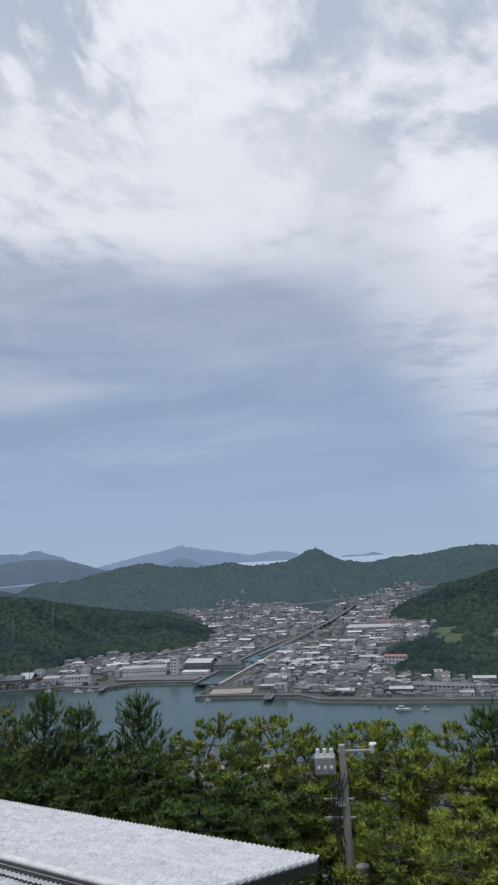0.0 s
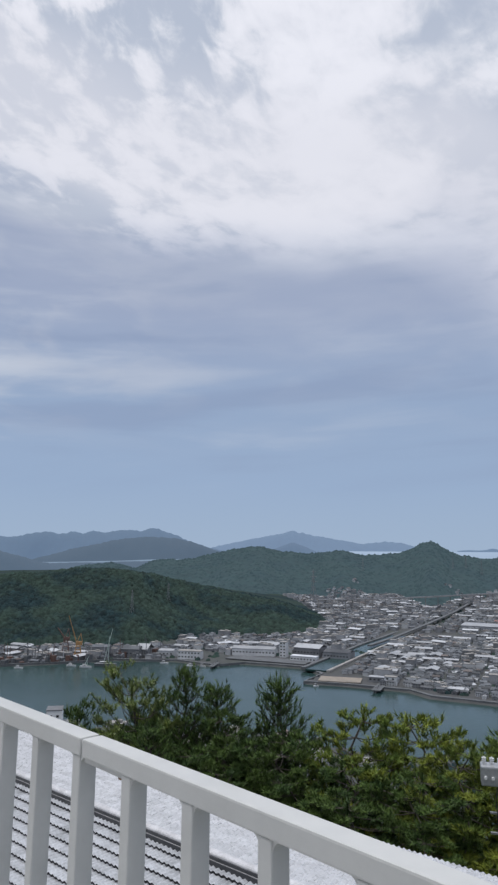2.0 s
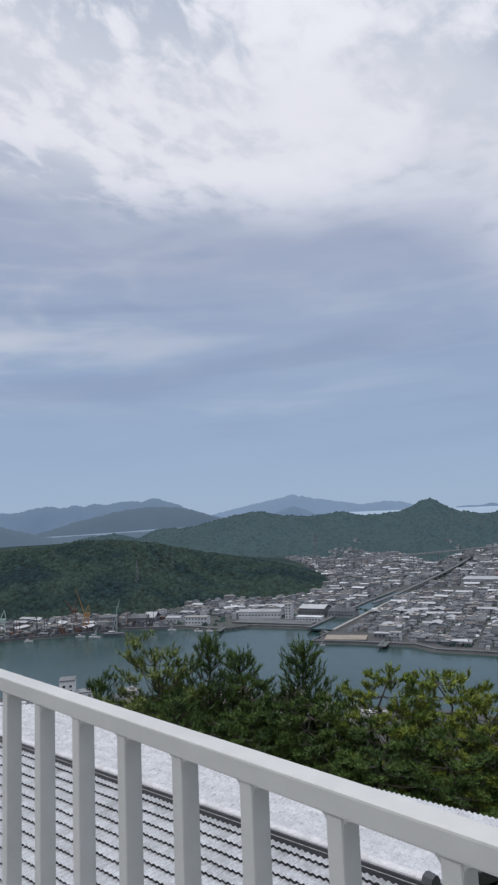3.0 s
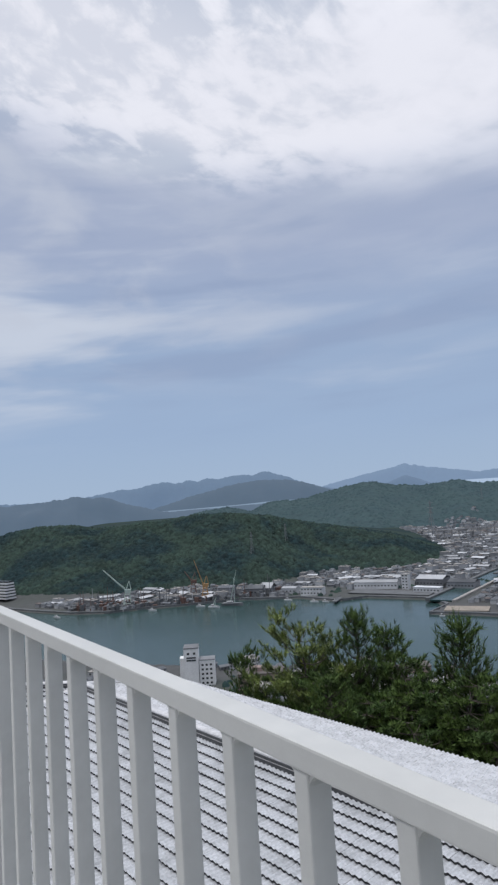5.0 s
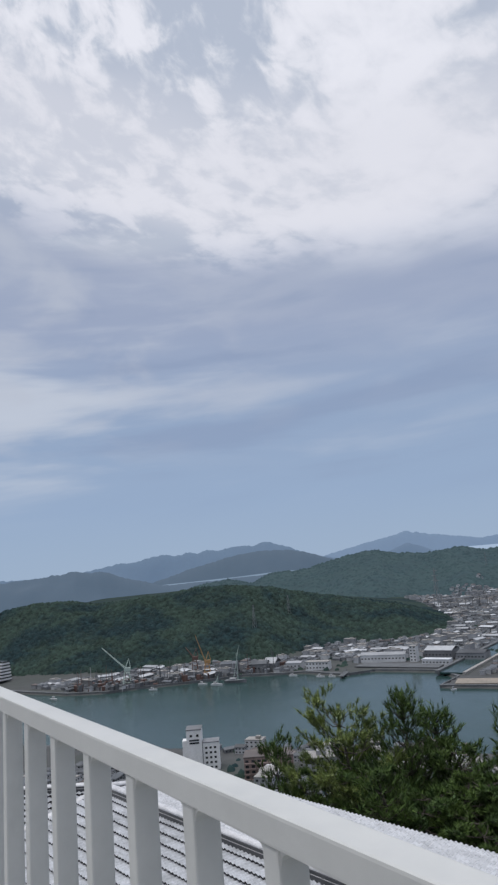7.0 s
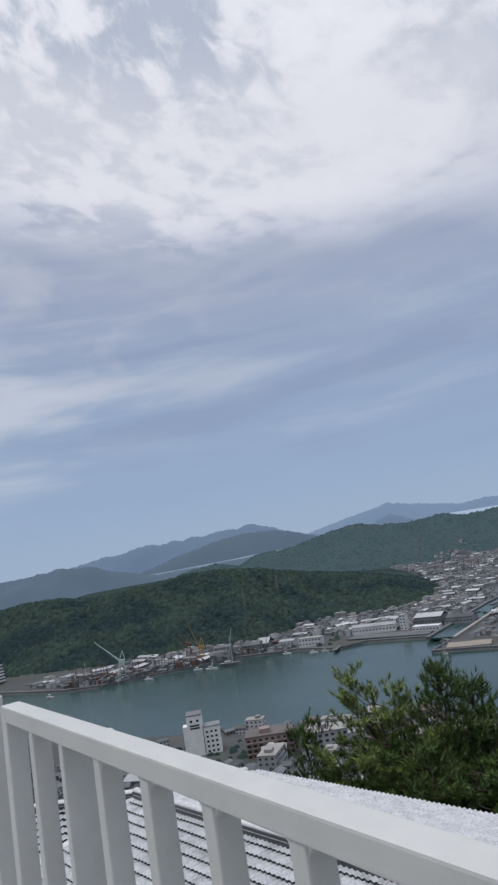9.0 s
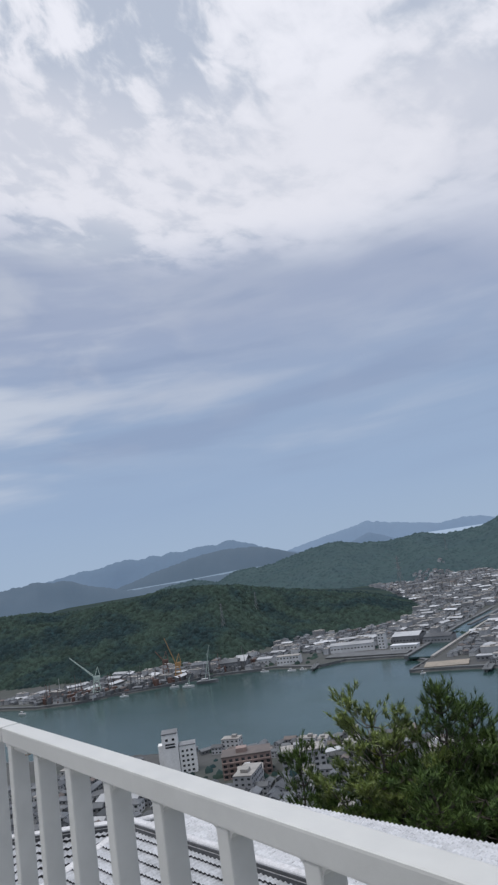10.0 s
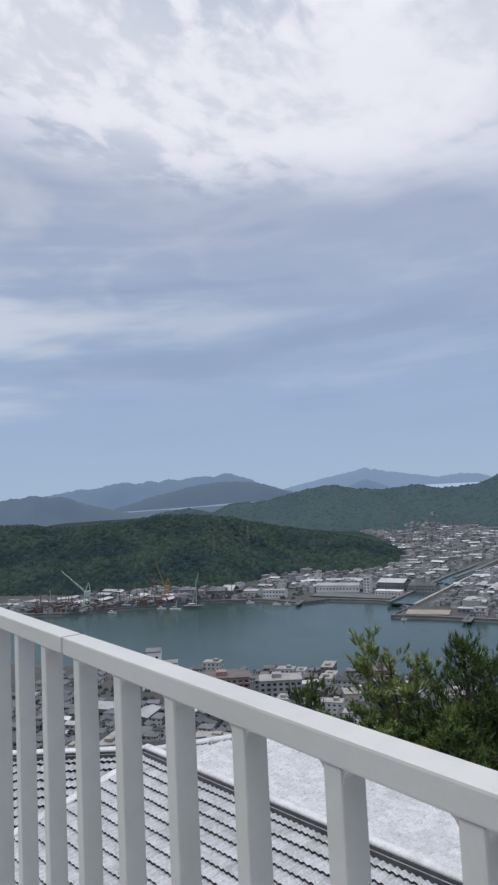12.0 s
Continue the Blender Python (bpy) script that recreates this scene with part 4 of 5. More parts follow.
def utility_pole():
    x, y = -12.45, 21.35
    g = ground_z(x, y) - 0.3
    top = -4.95
    p = thing("utility_pole", x, y, 0, 30)
    tagged(p, "grey concrete utility pole carrying a transformer", "utility pole")
    part("pole", rod_bm((0, 0, g), (0, 0, top), 0.17, 0.12, 14), M_POLE, p)
    part("crossarm", box_bm(-0.15, 1.15, -0.05, 0.05, top - 0.26, top - 0.18, bevel=0.01), M_STEEL, p, "steel crossarm")
    bm = bmesh.new()
    add_rod(bm, (-0.16, -0.05, top - 1.95), (-0.16, -0.05, top - 1.88), 0.2, n=10)
    part("band", bm, M_STEEL, p)
    for dz in (1.75, 2.35):
        part("crossarm", box_bm(-0.75, 0.3, -0.04, 0.04, top - dz - 0.06, top - dz, bevel=0.008), M_STEEL, p, "steel crossarm")
    tank = part("transformer", box_bm(-0.98, -0.26, -0.30, 0.26, top - 0.92, top - 0.32, bevel=0.05), M_STEEL, p, "grey transformer tank")
    for i in range(3):
        ix = -0.86 + i * 0.24
        bm = bmesh.new()
        add_rod(bm, (ix, 0, top - 0.33), (ix, 0, top - 0.10), 0.045, 0.03, 10)
        for k in range(3):
            add_rod(bm, (ix, 0, top - 0.27 + k * 0.06), (ix, 0, top - 0.25 + k * 0.06), 0.075, n=10)
        part("insulator", bm, M_CERAM, tank, "white porcelain insulator")
    for i in range(3):
        bm = rod_bm((-0.84 + i * 0.22, -0.36, top - 0.66), (-0.84 + i * 0.22, -0.29, top - 0.66), 0.05, n=10)
        part("bushing", bm, M_CERAM, tank)
    bm = bmesh.new()
    add_rod(bm, (1.05, 0, top - 0.30), (1.05, 0, top - 0.02), 0.06, 0.10, 10)
    add_rod(bm, (0.98, 0, top - 0.02), (1.22, 0, top + 0.0), 0.08, 0.05, 8)
    part("line_insulator", bm, M_CERAM, p, "white line insulator")
    part("cylinder_box", rod_bm((0.42, 0, top - 4.9), (0.42, 0, top - 3.9), 0.24, n=14), M_STEEL, p, "grey round cable box")
    part("arm", box_bm(0.1, 1.5, -0.03, 0.03, top - 4.55, top - 4.49), M_STEEL, p)
    rnd = random.Random(3)
    for k in range(9):
        bm = bmesh.new()
        a_ = Vector((-0.5 + 0.09 * k, -0.2, top - 0.9 - 0.1 * (k % 3)))
        b_ = Vector((-0.15 + rnd.uniform(-0.1, 0.1), -0.18, top - rnd.uniform(2.2, 4.2)))
        mid = a_.lerp(b_, 0.5) + Vector((-0.25 - 0.2 * rnd.random(), -0.05, 0))
        pts = [a_ * (1 - s) ** 2 + mid * 2 * s * (1 - s) + b_ * s * s for s in [i / 7 for i in range(8)]]
        limb(bm, pts, 0.018, 0.018, 5)
        part("cable", bm, M_WIRE, p)


utility_pole()

# ---- woods on the hills ----


def crown_shapes(n, g):
    """Uneven tree crowns seen from afar: two ragged rings and a top."""
    sides = 7
    shapes = []
    for k in range(n):
        ang = np.arange(sides) / sides * 2 * math.pi + g.uniform(-0.25, 0.25, sides)
        low, mid = g.uniform(0.8, 1.2, sides), g.uniform(0.55, 0.95, sides)
        ring = [(math.cos(a_) * q, math.sin(a_) * q, -0.45) for a_, q in zip(ang, low)]
        ring += [(math.cos(a_ + 0.3) * q, math.sin(a_ + 0.3) * q, g.uniform(0.2, 0.55)) for a_, q in zip(ang, mid)]
        shapes.append(ring + [(g.uniform(-0.25, 0.25), g.uniform(-0.25, 0.25), g.uniform(0.65, 1.0))])
    faces = []
    for i in range(sides):
        j = (i + 1) % sides
        faces += [(i, j, sides + i), (j, sides + j, sides + i), (sides + i, sides + j, 2 * sides)]
    return np.array(shapes), np.array(faces)


def woods(name, xs, ys, zs, sizes, material, label, seed):
    g = np.random.default_rng(seed)
    shapes, faces = crown_shapes(12, g)
    n = len(xs)
    pv = shapes[g.integers(0, 12, n)]
    a_ = g.uniform(0, 2 * math.pi, n)
    c, sn = np.cos(a_)[:, None], np.sin(a_)[:, None]
    s = np.asarray(sizes)[:, None]
    q = np.empty_like(pv)
    q[:, :, 0] = (pv[:, :, 0] * c - pv[:, :, 1] * sn) * s + np.asarray(xs)[:, None]
    q[:, :, 1] = (pv[:, :, 0] * sn + pv[:, :, 1] * c) * s + np.asarray(ys)[:, None]
    q[:, :, 2] = pv[:, :, 2] * s * g.uniform(0.75, 1.3, n)[:, None] + np.asarray(zs)[:, None]
    F = faces[None] + (np.arange(n) * shapes.shape[1])[:, None, None]
    ob = solid(name, q.reshape(-1, 3).tolist(), F.reshape(-1, 3).tolist(), material, smooth=True)
    return tagged(ob, label, "woods", kind="stuff")


def forest():
    g = np.random.default_rng(4)
    az = np.concatenate([g.uniform(36, 84, 34000), g.uniform(8, 30, 7000)])
    r = np.concatenate([g.uniform(870, 1400, 34000), g.uniform(690, 960, 7000)])
    x, y = -np.sin(np.radians(az)) * r, np.cos(np.radians(az)) * r
    z, code, _, _ = land(x, y)
    keep = ((code == 2) | ((code == 3) & (rough(x, y, 16) > 0.12))) & (z > -128)
    # a bare quarry scar and gaps between groves
    keep &= ~((np.abs(az - 47.6) < 0.55) & (r < 1085))
    x, y, z, r = x[keep], y[keep], z[keep], r[keep]
    s = 2.0 + 3.4 * g.uniform(0, 1, len(x)) ** 2.2 + 0.6 * rough(x, y, 50)
    woods("woods", x, y, z, s, M_WOOD, "dark green broadleaf woods on the hillside", 6)
    az = g.uniform(9, 27, 5000)
    r = g.uniform(1230, 1620, 5000)
    x, y = -np.sin(np.radians(az)) * r, np.cos(np.radians(az)) * r
    z, code, _, _ = land(x, y)
    ok = code == 2
    woods("woods", x[ok], y[ok], z[ok], g.uniform(2.5, 5.5, ok.sum()), M_WOOD, "dark green woods on the farther hill", 7)
    az = g.uniform(70, 92, 7000)
    r = g.uniform(1080, 1900, 7000)
    x, y = -np.sin(np.radians(az)) * r, np.cos(np.radians(az)) * r
    z, code, _, _ = land(x, y)
    ok = code == 2
    woods("woods", x[ok], y[ok], z[ok], g.uniform(3, 6, ok.sum()), M_WOOD, "dark green woods on the coastal hill", 17)
    # trees among the houses
    az = g.uniform(8, 66, 5200)
    r = g.uniform(640, 2000, 5200)
    x, y = -np.sin(np.radians(az)) * r, np.cos(np.radians(az)) * r
    z, code, _, _ = land(x, y)
    ok = (code == 1) & (z > -133) & (rough(x, y, 70) > 0.05) & (y > curve_y(FAR_SHORE, x) + 12)
    woods("town_trees", x[ok], y[ok], z[ok], g.uniform(1.8, 5.0, ok.sum()), M_WOOD, "scattered dark trees among the town roofs", 9)
    # the slope under the pines and along the near town
    az = g.uniform(5, 88, 4600)
    r = g.uniform(52, 520, 4600)
    x, y = -np.sin(np.radians(az)) * r, np.cos(np.radians(az)) * r
    z, code, _, _ = land(x, y)
    ok = ((code == 0) | (g.uniform(0, 1, len(x)) < 0.5)) & (y < curve_y(NEAR_SHORE, x) - 10)
    woods("slope_trees", x[ok], y[ok], z[ok], g.uniform(1.6, 3.6, ok.sum()), M_WOOD, "dark trees on the steep slope below", 12)
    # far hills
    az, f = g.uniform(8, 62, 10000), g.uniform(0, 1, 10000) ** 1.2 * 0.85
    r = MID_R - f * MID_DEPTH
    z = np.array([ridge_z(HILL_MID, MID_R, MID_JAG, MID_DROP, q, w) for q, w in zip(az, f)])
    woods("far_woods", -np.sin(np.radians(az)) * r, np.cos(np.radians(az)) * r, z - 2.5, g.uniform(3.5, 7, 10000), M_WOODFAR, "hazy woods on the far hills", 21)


forest()

# ---- houses of the town ----


def add_gable(bm, w, l, z0, h, over=0.4, thick=0.25):
    """A pitched roof over a w by l box, ridge along y."""
    x, y = w / 2 + over, l / 2 + over
    lo = [(-x, -y, z0), (0, -y, z0 + h), (x, -y, z0), (-x, y, z0), (0, y, z0 + h), (x, y, z0)]
    v = [bm.verts.new(p) for p in lo] + [bm.verts.new((p[0], p[1], p[2] - thick)) for p in lo]
    for f in ((0, 3, 4, 1), (1, 4, 5, 2), (6, 7, 10, 9), (7, 8, 11, 10), (0, 6, 9, 3), (2, 5, 11, 8), (0, 1, 7, 6), (1, 2, 8, 7), (3, 9, 10, 4), (4, 10, 11, 5)):
        bm.faces.new([v[i] for i in f])
    bmesh.ops.recalc_face_normals(bm, faces=bm.faces)


def add_hip(bm, w, l, z0, h, over=0.5, thick=0.25):
    x, y = w / 2 + over, l / 2 + over
    q = max(y - x, 0.2)
    p = [(-x, -y, z0), (x, -y, z0), (x, y, z0), (-x, y, z0), (0, -q, z0 + h), (0, q, z0 + h)]
    v = [bm.verts.new(c) for c in p]
    u = [bm.verts.new((c[0], c[1], c[2] - thick)) for c in p[:4]]
    for f in ((0, 1, 4), (1, 2, 5, 4), (2, 3, 5), (3, 0, 4, 5)):
        bm.faces.new([v[i] for i in f])
    for i in range(4):
        bm.faces.new((v[i], u[i], u[(i + 1) % 4], v[(i + 1) % 4]))
    bm.faces.new(u[::-1])
    bmesh.ops.recalc_face_normals(bm, faces=bm.faces)


def add_windows(bm, w, l, storeys, sh, per, size=(1.5, 1.1)):
    """Recess-framed window panes on the two long walls and the gable ends."""
    for s in range(storeys):
        z = s * sh + sh * 0.52
        for k in range(per):
            y = -l / 2 + (k + 0.5) * l / per
            for sx in (-1, 1):
                add_box(bm, sx * w / 2 - 0.06, sx * w / 2 + 0.06, y - size[0] / 2, y + size[0] / 2, z - size[1] / 2, z + size[1] / 2)
        n = max(int(w / (l / per)), 1)
        for k in range(n):
            x = -w / 2 + (k + 0.5) * w / n
            for sy in (-1, 1):
                add_box(bm, x - size[0] / 2, x + size[0] / 2, sy * l / 2 - 0.06, sy * l / 2 + 0.06, z - size[1] / 2, z + size[1] / 2)


def house_template(kind, wallm, roofm):
    h = thing("house")
    w, l, st, sh = {"cottage": (7, 10, 2, 2.9), "hip": (8.5, 11, 2, 3.0), "long": (6.5, 16, 1, 3.6), "flat": (10, 15, 3, 3.1), "shed": (16, 30, 1, 7.0), "block": (12, 24, 4, 3.1)}[kind]
    top = st * sh
    part("wall", box_bm(-w / 2, w / 2, -l / 2, l / 2, -2.5, top), wallm, h)
    bm = bmesh.new()
    if kind in ("cottage", "long"):
        add_gable(bm, w, l, top + 0.05, w * 0.27)
        for y in (-l / 2 + 0.02, l / 2 - 0.22):
            bm2 = bmesh.new()
            v = [bm2.verts.new((px, y + d, pz)) for d in (0, 0.2) for px, pz in ((-w / 2, top), (w / 2, top), (0, top + w * 0.25))]
            for f in ((0, 1, 2), (3, 5, 4), (0, 2, 5, 3), (1, 4, 5, 2)):
                bm2.faces.new([v[i] for i in f])
            part("gable", bm2, wallm, h)
    elif kind == "hip":
        add_hip(bm, w, l, top + 0.05, w * 0.24)
    elif kind == "shed":
        add_gable(bm, w, l, top + 0.05, w * 0.13, 0.6)
    else:
        add_box(bm, -w / 2 - 0.15, w / 2 + 0.15, -l / 2 - 0.15, l / 2 + 0.15, top, top + 0.6)
        add_box(bm, -w * 0.2, w * 0.2, -l * 0.3, -l * 0.05, top + 0.6, top + 2.6)
    part("roof", bm, roofm, h)
    bm = bmesh.new()
    add_windows(bm, w, l, st, sh, {"cottage": 3, "hip": 3, "long": 4, "flat": 4, "shed": 6, "block": 7}[kind], (1.7, 1.2) if kind != "shed" else (2.4, 1.6))
    part("glazing", bm, M_GLASS, h)["kind"] = "stuff"
    return h


KINDS = [("cottage", M_CREAM, M_ROOFG, "two-storey house with grey tiled gable roof", 10), ("cottage", M_GREY, M_ROOFB, "two-storey house with brown tiled gable roof", 1), ("hip", M_WHITE, M_ROOFG, "white house with grey tiled hip roof", 6),
         ("long", M_GREY, M_ROOFG, "long low house with grey tiled roof", 6), ("flat", M_WHITE, M_CONC, "white three-storey concrete building", 1), ("hip", M_CREAM, M_ROOFB, "cream house with brown hip roof", 1),
         ("shed", M_GREY, M_ROOFW, "long warehouse with pale sheet roof", 1), ("block", M_CREAM, M_CONC, "four-storey cream apartment block", 1), ("long", M_WHITE, M_ROOFW, "low white workshop with pale roof", 1)]
BAG = [i for i, k in enumerate(KINDS) for _ in range(k[4])]
TEMPLATES = [house_template(*k[:3]) for k in KINDS]
PLACED = {}


def place_house(i, x, y, z, turn, scale=1.0, group="town houses across the harbour"):
    m = pose(x, y, z, 0, 0, turn)
    if i in PLACED:
        h = copy_thing(TEMPLATES[i], m)
    else:
        h = TEMPLATES[i]
        h.matrix_basis = m
        PLACED[i] = h
    h.scale = (scale, scale, scale)
    tagged(h, KINDS[i][3], "house", group)
    return h


def baked(i):
    """The meshes of a template, as arrays by material."""
    return [(np.array([v.co[:] for v in c.data.vertices]), [tuple(p.vertices) for p in c.data.polygons], c.data.materials[0]) for c in TEMPLATES[i].children if c.name.split(".")[0] in ("wall", "roof", "glazing", "gable")]


RESERVED = [(-690, 556, 34), (-640, 600, 40), (-600, 645, 50), (-465, 583, 42), (-520, 606, 20), (-566, 735, 24), (-600, 830, 26), (-630, 930, 26), (-700, 590, 30), (-421, 219, 26), (-358, 255, 34), (-330, 265, 20), (-650, 985, 20), (-705, 1230, 22), (-585, 1010, 40), (-395, 262, 22), (-740, 1380, 24), (-675, 1110, 22)]


def near_line(x, y, pts, dist):
    for (x0, y0), (x1, y1) in zip(pts, pts[1:]):
        dx, dy = x1 - x0, y1 - y0
        f = min(max(((x - x0) * dx + (y - y0) * dy) / (dx * dx + dy * dy), 0), 1)
        if math.hypot(x0 + f * dx - x, y0 + f * dy - y) < dist:
            return True
    return False


JOINED, COUNT = {}, {}


def join_house(i, x, y, z, turn, sc, glazed):
    """Adds a house to the joined mass of the town."""
    a_ = radians(turn)
    ca, sa = math.cos(a_) * sc, math.sin(a_) * sc
    for pv, pf, mt in baked_all[i]:
        if mt is M_GLASS and not glazed:
            continue
        vv, ff = JOINED.setdefault(mt.name, ([], []))
        off = COUNT.get(mt.name, 0)
        w = np.empty_like(pv)
        w[:, 0] = pv[:, 0] * ca - pv[:, 1] * sa + x
        w[:, 1] = pv[:, 0] * sa + pv[:, 1] * ca + y
        w[:, 2] = pv[:, 2] * sc + z
        vv.append(w)
        ff += [tuple(p + off for p in f) for f in pf]
        COUNT[mt.name] = off + len(pv)


def town():
    rnd = random.Random(31)
    singles = 0
    spots = []
    # street grid, turned to the canal
    c, s = math.cos(radians(22)), math.sin(radians(22))
    for i in range(-120, 96):
        for j in range(0, 182):
            u, v = i * 9.3 + rnd.uniform(-2, 2) + (5 if i % 4 == 0 else 0), 480 + j * 8.6 + rnd.uniform(-2, 2)
            x, y = u * c - v * s, u * s + v * c
            spots.append((x, y, rnd.random(), rnd.choice((22, 22, 112, 112, 112, rnd.uniform(0, 180)))))
    xs, ys = np.array([p[0] for p in spots]), np.array([p[1] for p in spots])
    z, code, r, az = land(xs, ys)
    shore = ys - curve_y(FAR_SHORE, xs)
    order = sorted(range(len(spots)), key=lambda k: r[k])
    for k in order:
        x, y, q, turn = spots[k]
        if code[k] != 1 or shore[k] < 11 or az[k] < 6 or az[k] > 74 or r[k] > 1950 or z[k] < -134:
            continue
        if any(math.hypot(x - a_, y - b_) < d_ for a_, b_, d_ in RESERVED):
            continue
        if r[k] > 1250 and rough(x, y, 90) > 0.35 + 0.4 * q:
            continue
        if az[k] > 52 and r[k] > 985:
            continue
        zz, uphill = upland(x, y) if r[k] > 1380 else (float(z[k]), False)
        if uphill and (az[k] > 39.5 or rough(x, y, 110) < 0.05 + 0.5 * (q - 0.4) or zz > 1.4 - 0.037 * r[k]):
            continue
        if q > 0.93:
            continue
        i = rnd.choice(BAG)
        if KINDS[i][0] in ("shed", "block") and shore[k] < 25:
            i = 2
        sc = rnd.uniform(0.56, 0.84)
        if near_line(x, y, ROAD, 9) or near_line(x, y, CANAL, 25):
            continue
        if singles < 44 and (shore[k] < 60 or r[k] < 760):
            place_house(i, x, y, zz, turn, sc)
            singles += 1
            continue
        join_house(i, x, y, zz, turn, sc, r[k] < 740)


baked_all = [baked(i) for i in range(len(KINDS))]
town()

# ---- near shore: tower, apartments and houses ----


def white_tower():
    g = ground_z(-417, 226)
    t_ = thing("tower_block", -417, 226, 0, 57)
    tagged(t_, "tall white twin-slab building on the near shore", "tower block")
    top = -100.4
    part("wall", box_bm(-7.5, 2.5, -6, 6, g - 2, top, bevel=0.15), M_TOWER, t_, "taller white slab")
    part("wall", box_bm(2.9, 13.5, -5, 5, g - 2, top - 8.5, bevel=0.15), M_TOWER, t_, "lower white slab")
    part("link", box_bm(2.0, 3.2, -3.5, 3.5, g - 2, top - 9.5), M_GREY, t_)
    part("parapet", box_bm(-7.7, 2.7, -6.2, 6.2, top, top + 0.7, bevel=0.05), M_GREY, t_, "grey roof parapet")
    part("parapet", box_bm(2.8, 13.7, -5.2, 5.2, top - 8.5, top - 7.9, bevel=0.05), M_GREY, t_, "grey roof parapet")
    part("stair_shaft", box_bm(-10.5, -7.6, -4, 3, g - 2, top - 6.5, bevel=0.1), M_TOWER, t_)
    for k in range(2):
        for j in range(2):
            x = -5.2 + k * 4.2
            part("window", box_bm(x, x + 1.6, -6.12, -5.95, top - 4.0 - j * 0.0, top - 2.6), M_GLASS, t_)
    for j in range(2):
        part("sign_bar", box_bm(-5.6, 0.8, -6.14, -5.96, top - 6.6 - 1.7 * j, top - 5.6 - 1.7 * j), M_GLASS, t_, "dark lettering bar")
    for j in range(7):
        for k in range(3):
            x, z = 4.3 + k * 2.9, top - 12.2 - 3.0 * j
            if z > g + 1:
                part("window", box_bm(x, x + 1.5, -5.1, -4.95, z, z + 1.3), M_GLASS, t_)


white_tower()


def apartments():
    rows = [(-367, 247, -112.2, 30, 16, M_BROWN, "brown tiled apartment block", 5), (-338, 268, -112.6, 26, 15, M_CREAM, "pinkish cream apartment block", 5), (-352, 238, -117.5, 15, 12, M_WHITE, "white four-storey apartment block", 4),
            (-318, 340, -117.6, 15, 12, M_BROWN, "dark brown square block by the water", 4), (-395, 272, -124, 26, 14, M_BROWN, "low shed with red-brown roof on the quay", 1), (-300, 300, -120, 22, 12, M_WHITE, "white low block near the water", 3),
            (-286, 330, -121, 20, 12, M_WHITE, "white low block near the water", 3), (-258, 340, -121, 24, 12, M_WHITE, "white low block near the water", 3)]
    for x, y, top, w, l, mt, text, st in rows:
        g = ground_z(x, y)
        t_ = thing("apartment_block", x, y, 0, 52)
        tagged(t_, text, "apartment block", "blocks on the near shore")
        part("wall", box_bm(-w / 2, w / 2, -l / 2, l / 2, g - 3, top, bevel=0.1), mt, t_)
        part("roof", box_bm(-w / 2 - 0.3, w / 2 + 0.3, -l / 2 - 0.3, l / 2 + 0.3, top, top + 0.7, bevel=0.1), M_ROOFB if mt is M_BROWN else M_CONC, t_)
        part("roof_house", box_bm(-w * 0.2, w * 0.02, -l * 0.2, l * 0.2, top + 0.7, top + 3.2, bevel=0.1), mt, t_)
        for j in range(st):
            n = int(w / 3.6)
            for k in range(n):
                xx, z = -w / 2 + (k + 0.5) * w / n, top - 2.6 - 3.0 * j
                if z > g:
                    part("window", box_bm(xx - 1.0, xx + 1.0, -l / 2 - 0.08, -l / 2 + 0.1, z, z + 1.5), M_GLASS, t_)
                    if mt is M_BROWN:
                        part("balcony", box_bm(xx - 1.5, xx + 1.5, -l / 2 - 1.1, -l / 2 - 0.1, z - 0.9, z - 0.1), M_BROWN, t_)


apartments()


def near_town():
    rnd = random.Random(77)
    n = 0
    for tries in range(9000):
        az, r = rnd.uniform(40, 82), rnd.uniform(215, 520)
        x, y = -math.sin(radians(az)) * r, math.cos(radians(az)) * r
        if y > float(curve_y(NEAR_SHORE, x)) - 9:
            continue
        if any(math.hypot(x - a_, y - b_) < d_ * 0.6 for a_, b_, d_ in NEAR_USED):
            continue
        i = rnd.choice(BAG + [2, 4])
        big = KINDS[i][0] in ("shed", "block")
        if big and rnd.random() < 0.7:
            i, big = 0, False
        NEAR_USED.append((x, y, 25 if big else 13.5))
        turn, sc = rnd.choice((36, 126, 36, 126, rnd.uniform(0, 180))), rnd.uniform(0.62, 0.9)
        if n < 235 and 44 < az < 76 and r > 250:
            place_house(i, x, y, ground_z(x, y), turn, sc, "houses on the near shore")
            n += 1
        else:
            join_house(i, x, y, ground_z(x, y), turn, sc, True)


def finish_towns():
    for name, (vv, ff) in JOINED.items():
        ob = solid("town_" + name, np.concatenate(vv).tolist(), ff, bpy.data.materials[name])
        tagged(ob, "dense low town, part of " + name.replace("_", " "), "town", kind="stuff")


NEAR_USED = [(-419, 222, 74), (-367, 247, 44), (-338, 268, 40), (-352, 238, 30), (-318, 340, 22), (-395, 272, 30), (-300, 300, 24), (-286, 330, 20), (-258, 340, 24)]
near_town()
finish_towns()


